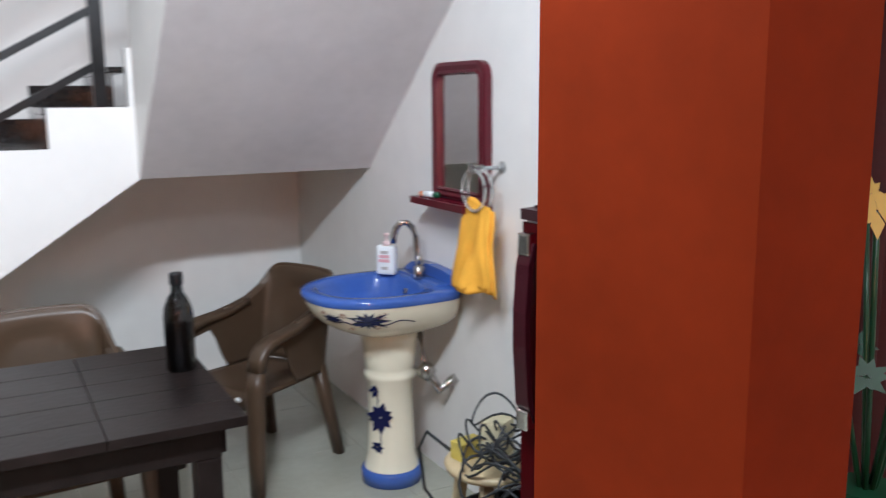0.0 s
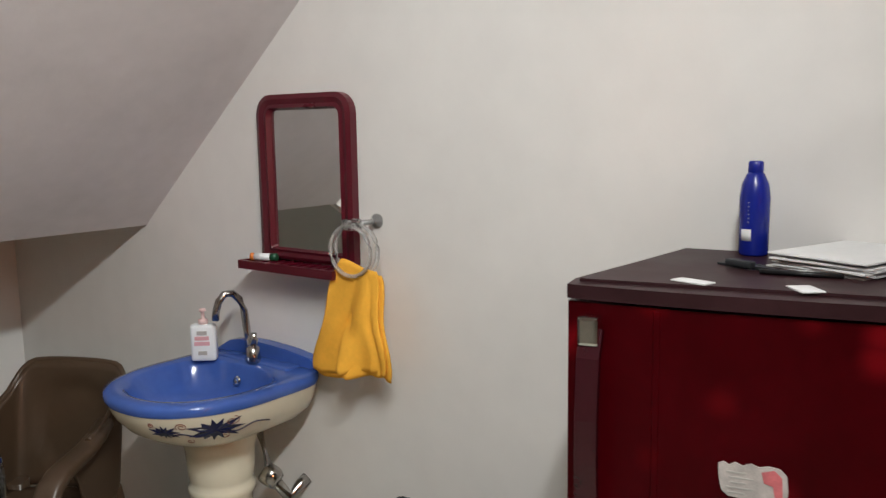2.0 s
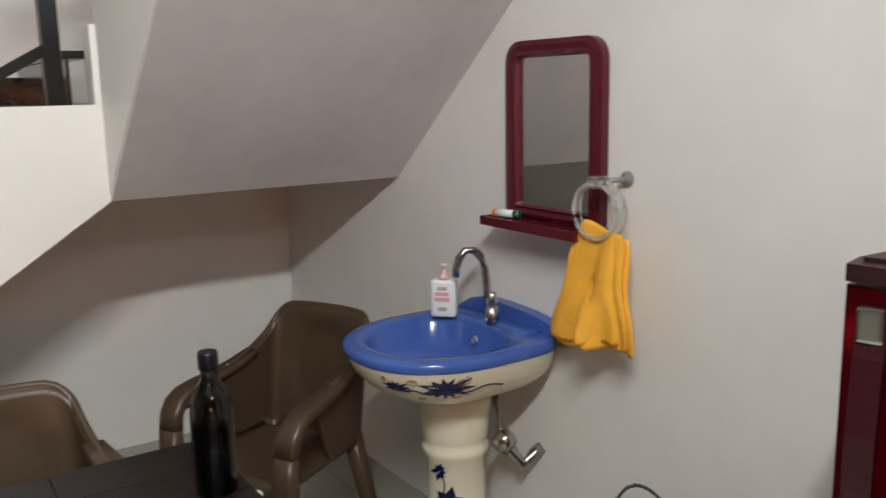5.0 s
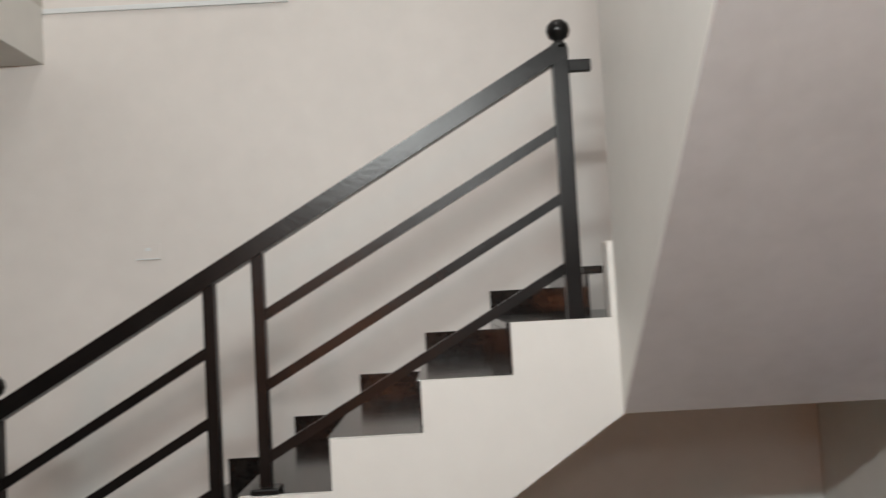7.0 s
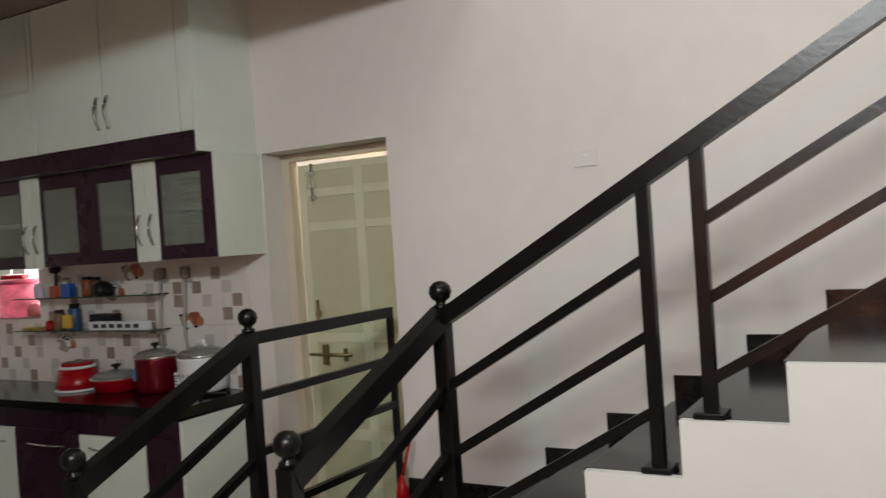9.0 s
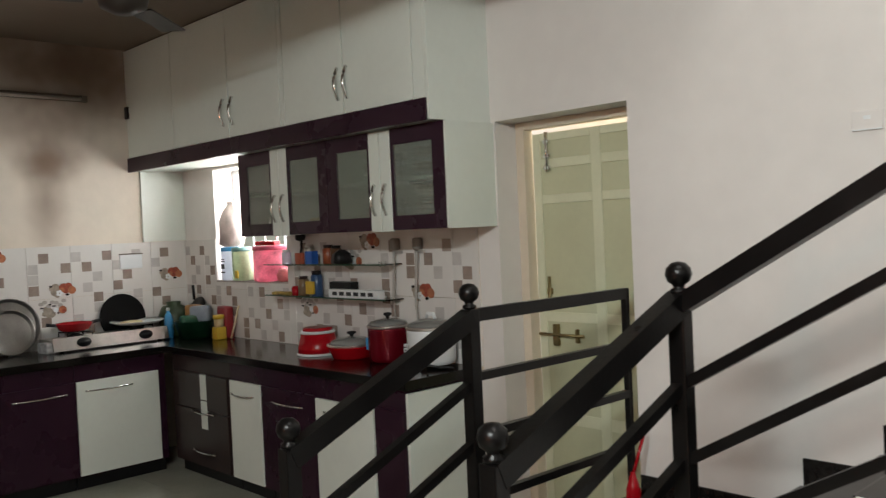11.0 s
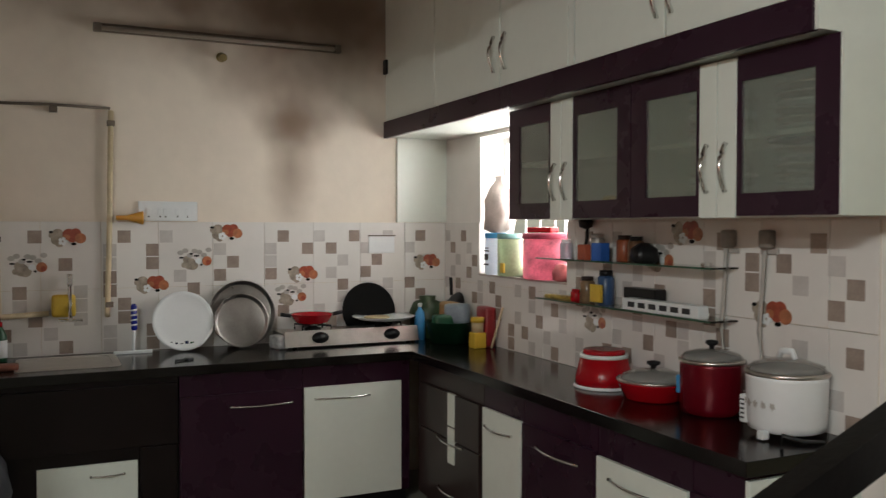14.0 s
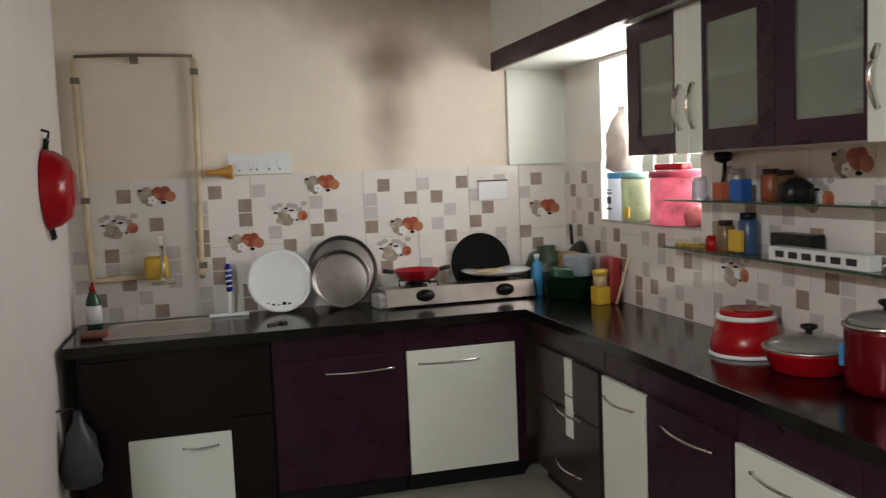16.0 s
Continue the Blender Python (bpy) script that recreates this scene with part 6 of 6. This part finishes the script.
ob, mm = leaning_plate("steel_plate", "smaller round steel plate leaning on a larger one", 1.400, 0.155, [(0.138, 0.0), (0.144, -0.003), (0.151, 0.026), (0.155, 0.030), (0.150, 0.029), (0.139, 0.004), (0.134, 0.002), (0.002, 0.003)], M_THALI, 14, -2.985)
ob.matrix_world = mm
ob, mm = leaning_plate("griddle", "round black iron griddle leaning on the wall", 2.205, 0.174, [(0.15, 0.0), (0.167, 0.002), (0.174, 0.012), (0.167, 0.010), (0.002, 0.006)], M_CASTI, 8, -3.058, "griddle", 0.0)
ob.matrix_world = mm
wiper = thing("sink_wiper", "white worktop wiper with a blue and white handle", "wiper", (-2.975, 0.812, ZK))
part("blade", smooth(boxed(-0.012, -0.10, 0, 0.012, 0.10, 0.018, 0.005)), M_WPLASTIC, wiper)
part("neck", rod([(0, 0, 0.015), (-0.02, 0.01, 0.13)], 0.009, 8), M_WPLASTIC, wiper)
part("grip", turned([(0.012, 0), (0.017, 0.01), (0.016, 0.09), (0.018, 0.13), (0.010, 0.145)], 14, m=pose(-0.02, 0.010, 0.125, 0, -8, 0)), M_BOTTLE, wiper, "blue grip")
for k in range(4):
    part("grip_band", turned([(0.0185, 0), (0.0185, 0.008)], 14, m=pose(-0.024, 0.010, 0.15 + 0.027 * k, 6, -8, 0)), M_WPLASTIC, wiper)
dish = thing("dish_soap_bottle", "green dish soap bottle with a white label and red cap", "bottle", (-2.975, 0.165, ZK))
part("bottle_body", turned([(0.034, 0), (0.037, 0.006), (0.036, 0.13), (0.020, 0.17), (0.014, 0.18)], 20), M_GREEN, dish)
part("label", turned([(0.0378, 0.02), (0.0375, 0.11)], 20), M_WPLASTIC, dish, "white paper label")
part("cap", turned([(0.016, 0.178), (0.016, 0.20), (0.008, 0.205), (0.006, 0.225), (0.001, 0.226)], 14), M_RED, dish)
single("soap_bar", smooth(boxed(-0.05, -0.06, 0, 0.05, 0.06, 0.028, 0.010)), mat("brown_soap", (0.22, 0.08, 0.05), 0.5, 0, 0.15, 10), "brown soap bar on the sink edge", "soap", (-2.66, 0.20, ZK))
sink = thing("kitchen_sink", "stainless steel sink let into the worktop", "sink", (-2.76, 0.48, ZK))
part("rim", ring_frame([(y, x) for y, x in rounded_rect(-0.24, 0.24, -0.22, 0.22, 0.04, 0.04)], [(y, x) for y, x in rounded_rect(-0.205, 0.205, -0.185, 0.185, 0.05, 0.05)], 0.0, 0.003, 0.001), M_STEEL, sink)
sink.children[-1].matrix_basis = pose(0, 0, 0.002, 0, -90, 0)
part("bowl_floor", boxed(-0.19, -0.21, 0.0005, 0.19, 0.21, 0.0015), M_STEEL, sink, "dull steel bowl")
single("bottle_opener", joined(rod([(0, -0.05, 0.006), (0, 0.03, 0.006)], 0.005, 8), boxed(-0.02, 0.02, 0, 0.02, 0.055, 0.012, 0.004)), M_GREYC, "small dark opener lying on the worktop", "opener", (-2.60, 1.02, ZK), 30)
folded = single("folded_cloth", smooth(boxed(-0.06, -0.035, 0, 0.06, 0.035, 0.075, 0.012)), mat("grey_check_cloth", (0.45, 0.46, 0.46), 0.9, 0, 0.3, 30, 0.5, 200), "folded grey cloth beside the hob", "cloth", (-2.84, 1.585, ZK), 12)

# ---- corner group ----
single("green_can", turned([(0.09, 0), (0.105, 0.01), (0.115, 0.16), (0.09, 0.22), (0.05, 0.235), (0.055, 0.26), (0.002, 0.262)], 26), mat("olive_plastic", (0.028, 0.055, 0.022), 0.4, 0, 0.15, 9), "olive green plastic can in the corner", "can", (-2.95, 2.56, ZK))
b2 = thing("blue_spray_bottle", "light blue spray bottle on the worktop", "bottle", (-2.85, 2.465, ZK))
part("bottle_body", turned([(0.028, 0), (0.032, 0.006), (0.033, 0.13), (0.026, 0.17), (0.012, 0.19), (0.012, 0.205)], 20), M_LBLUE, b2)
part("cap", turned([(0.014, 0.203), (0.014, 0.225), (0.002, 0.226)], 14), M_WPLASTIC, b2)
crate = thing("green_basket", "green plastic basket heaped with packets", "basket", (-2.665, 2.580, ZK))
crate.scale = (1.12, 1.06, 0.74)
part("basket_body", smooth(turned([(0.095, 0), (0.105, 0.006), (0.138, 0.17), (0.143, 0.175), (0.130, 0.17), (0.10, 0.012), (0.002, 0.01)], 24)), mat("bottle_green_plastic", (0.006, 0.036, 0.016), 0.3, 0, 0.2, 9), crate)
for k, (x, y, z, m, nm) in enumerate(((-0.05, 0.02, 0.17, mat("tan_film", (0.42, 0.22, 0.08), 0.4, 0, 0.25, 14), "brown packet"), (0.03, 0.03, 0.165, mat("grey_blue_film", (0.28, 0.34, 0.40), 0.4, 0, 0.2, 14), "grey-blue film packet"), (0.0, -0.04, 0.10, M_GREEN, "green packet"))):
    single("food_packet", smooth(boxed(-0.074, -0.046, -0.05, 0.074, 0.046, 0.070, 0.024)), m, nm + " lying in the basket", "packet", (-2.665 + x, 2.585 + y, ZK + z), 40 * k)
single("black_pan", joined(turned([(0.09, 0), (0.12, 0.008), (0.13, 0.02), (0.002, 0.012)], 24, m=pose(0, 0, 0, 65, 0, 0)), rod([(0, -0.02, 0.11), (0.01, -0.03, 0.22)], 0.011, 8)), M_BLACK, "black pan propped behind the basket", "pan", (-2.83, 2.69, ZK + 0.16))
single("red_packet", smooth(boxed(-0.075, -0.035, 0, 0.075, 0.035, 0.23, 0.018)), mat("dark_red_film", (0.26, 0.02, 0.025), 0.35, 0, 0.2, 12, 0.4, 30), "tall dark red food packet on the worktop", "packet", (-2.44, 2.705, ZK), -6)
yj = thing("yellow_jar", "yellow jar with clear neck on the worktop", "jar", (-2.385, 2.620, ZK))
part("jar_body", boxed(-0.038, -0.038, 0, 0.038, 0.038, 0.09, 0.008), M_YELLOW, yj)
part("neck", turned([(0.034, 0.09), (0.036, 0.15)], 18), M_BEIGE, yj)
part("lid", turned([(0.040, 0.148), (0.041, 0.175), (0.002, 0.176)], 18), M_YELLOW, yj)
single("wooden_stick", rod([(0.0, -0.035, 0.006), (0.004, 0.035, 0.235)], 0.007, 8), M_PIPE, "pale wooden stick leaning on the tiles", "stick", (-2.30, 2.700, ZK))

# ---- along the north worktop ----
bowl = thing("red_serving_box", "round red plastic box with white rims on the worktop", "box", (-1.095, 2.565, ZK))
part("box_body", turned([(0.142, 0.016), (0.140, 0.05), (0.115, 0.145)], 36), M_RED, bowl)
part("base_rim", turned([(0.141, 0), (0.149, 0.003), (0.148, 0.010), (0.14, 0.018)], 36), M_WPLASTIC, bowl, "white base rim")
part("top_rim", turned([(0.117, 0.140), (0.119, 0.150), (0.114, 0.158), (0.105, 0.158)], 36), M_WPLASTIC, bowl, "white top rim")
part("lid", turned([(0.105, 0.157), (0.102, 0.175), (0.098, 0.178), (0.002, 0.168)], 36), M_RED, bowl)
fp = thing("red_casserole", "red frying casserole with a glass lid on the worktop", "casserole", (-0.795, 2.59, ZK))
part("pan_body", turned([(0.115, 0), (0.125, 0.006), (0.155, 0.065), (0.160, 0.072), (0.15, 0.07), (0.002, 0.066)], 36), M_RED, fp)
part("lid_rim", turned([(0.158, 0.072), (0.161, 0.078), (0.155, 0.083), (0.150, 0.078)], 36), M_STEEL, fp)
part("lid", turned([(0.152, 0.080), (0.13, 0.10), (0.08, 0.115), (0.02, 0.120), (0.002, 0.120)], 36), G_LID, fp, "glass lid")
part("knob", turned([(0.012, 0.118), (0.014, 0.13), (0.030, 0.138), (0.030, 0.148), (0.002, 0.152)], 18), M_BLACK, fp)
for s in (-1, 1):
    part("handle", rod([(s * 0.15, 0.0, 0.06), (s * 0.20, -0.01, 0.070), (s * 0.21, -0.02, 0.068)], 0.012, 8), M_RED, fp)
rc = thing("red_rice_cooker", "metallic red electric rice cooker with a glass lid", "rice cooker", (-0.495, 2.618, ZK))
part("cooker_body", turned([(0.125, 0), (0.140, 0.006), (0.148, 0.03), (0.150, 0.20), (0.148, 0.212)], 40), M_COOKRED, rc)
part("rim", turned([(0.148, 0.210), (0.158, 0.214), (0.158, 0.224), (0.148, 0.228)], 40), M_STEEL, rc, "steel rim")
part("lid", turned([(0.150, 0.228), (0.13, 0.247), (0.07, 0.262), (0.002, 0.266)], 40), G_LID, rc, "glass lid")
part("knob", turned([(0.012, 0.264), (0.014, 0.278), (0.032, 0.288), (0.028, 0.300), (0.002, 0.304)], 18), M_BLACK, rc)
part("control_badge", boxed(-0.118, -0.118, 0.075, -0.085, -0.085, 0.150, 0.004), M_LBLUE, rc, "light blue badge")
wc = thing("white_rice_cooker", "white electric rice cooker with a glass lid", "rice cooker", (-0.125, 2.602, ZK))
part("cooker_body", turned([(0.135, 0.02), (0.155, 0.026), (0.162, 0.05), (0.168, 0.20), (0.168, 0.215)], 40), M_WPLASTIC, wc)
part("rim", turned([(0.166, 0.213), (0.174, 0.217), (0.174, 0.226), (0.160, 0.232)], 40), M_STEEL, wc, "steel rim")
part("lid", turned([(0.165, 0.230), (0.14, 0.25), (0.07, 0.268), (0.002, 0.272)], 40), G_LID, wc, "glass lid")
part("knob", rod([(-0.045, 0, 0.268), (-0.03, 0, 0.295), (0.03, 0, 0.295), (0.045, 0, 0.268)], 0.012, 8), M_WPLASTIC, wc)
part("control_panel", boxed(-0.135, -0.135, 0.035, -0.095, -0.095, 0.135, 0.006), M_WPLASTIC, wc)
for k in range(5):
    part("print_bar", boxed(-0.128 + 0.004 * (k % 2), -0.1385, 0.050 + 0.016 * k, -0.106, -0.1355, 0.056 + 0.016 * k), M_GREYC, wc)
part("switch", boxed(0.02, -0.19, 0.005, 0.055, -0.155, 0.035, 0.004), M_WPLASTIC, wc)
for k in range(5):
    a = radians(238 + 14 * k)
    petals((0.1675 * math.cos(a), 0.1675 * math.sin(a), 0.12), (math.cos(a), math.sin(a), 0), (0, 0, 1), 0.016, wc, k, M_GREYT)["label"] = "pale printed flower"
rc.scale, wc.scale, bowl.scale, fp.scale = (0.77, 0.77, 0.90), (0.78, 0.78, 0.95), (0.88, 0.88, 0.92), (0.92, 0.92, 1.02)
for x in (-0.52, -0.33):
    c = thing("power_cord", "grey power cord hanging from a wall plug", "cord", (x, Y3 - 0.012, 1.52))
    part("plug", smooth(boxed(-0.027, -0.040, -0.034, 0.027, -0.001, 0.034, 0.012)), mat("dusty_grey_plug", (0.26, 0.23, 0.20), 0.6, 0, 0.2, 20), c)
    part("socket_base", boxed(-0.040, -0.010, -0.055, 0.040, -0.0005, -0.036, 0.002), M_GREYT, c)
    part("cord", rod([(0, -0.03, -0.04), (-0.006, -0.03, -0.12), (-0.016, -0.03, -0.24), (-0.024, -0.03, -0.34), (-0.006, -0.034, -0.43), (0.036, -0.042, -0.51), (0.075, -0.055, -0.57), (0.095, -0.08, -0.62)], 0.008, 8), M_GREYT, c)
single("power_cord", rod([(-0.01, 2.46, ZK + 0.01), (0.03, 2.42, ZK + 0.05), (0.055, 2.48, ZK + 0.03), (0.03, 2.60, ZK + 0.008)], 0.006, 8), M_GREYC, "black power cord looped on the worktop", "cord")

# ---- by the partition ----
wok = thing("red_wok", "red wok hung upright from a hook on the partition", "wok", (-2.55, YW5, 1.56))
part("wok_body", turned([(0.08, 0.115), (0.13, 0.10), (0.165, 0.05), (0.175, 0.008), (0.180, 0.004), (0.165, 0.012), (0.12, 0.09), (0.002, 0.10)], 36, m=pose(0, 0, 0, -90, 0, 0)), M_RED, wok)
part("outer_base", turned([(0.08, 0.114), (0.079, 0.118), (0.002, 0.118)], 30, m=pose(0, 0, 0, -90, 0, 0)), M_RED, wok)
for s in (-1, 1):
    part("handle", rod([(-0.03, 0.012, s * 0.175), (-0.03, 0.02, s * 0.215), (0.03, 0.02, s * 0.215), (0.03, 0.012, s * 0.175)], 0.009, 8), M_BLACK, wok)
part("hook", rod([(0, 0.0, 0.26), (0, 0.03, 0.25), (0, 0.025, 0.222)], 0.006, 8), M_BLACK, wok)

single("carrier_bag", smooth(turned([(0.02, 0), (0.07, 0.02), (0.085, 0.10), (0.06, 0.22), (0.02, 0.30), (0.012, 0.34)], 20, shape=lambda a, z: 1 + 0.15 * math.sin(5 * a + z * 22))), mat("grey_film", (0.055, 0.06, 0.07), 0.4, 0, 0.2, 16, 0.6, 30), "grey plastic carrier bag hung beside the sink unit", "bag", (-2.36, 0.145, 0.27))
single("bag_hook", rod([(0, -0.085, 0.0), (0, -0.02, 0.01), (0, 0, -0.012)], 0.005, 8), M_BLACK, "small black hook on the partition", "hook", (-2.36, 0.145, 0.615))

# ---- floor tiles ----
tile_mesh = mesh_of("tile", boxed(-0.299, -0.299, -0.004, 0.299, 0.299, 0.0, 0.0012), M_FLOOR)
x = X4 + 0.30
while x < X1 + 0.2:
    y = YS0 + 0.30
    while y < Y3 + 0.2:
        t = new("tile", tile_mesh)
        t.parent = floor
        t.location = (x, y, 0)
        y += 0.6
    x += 0.6
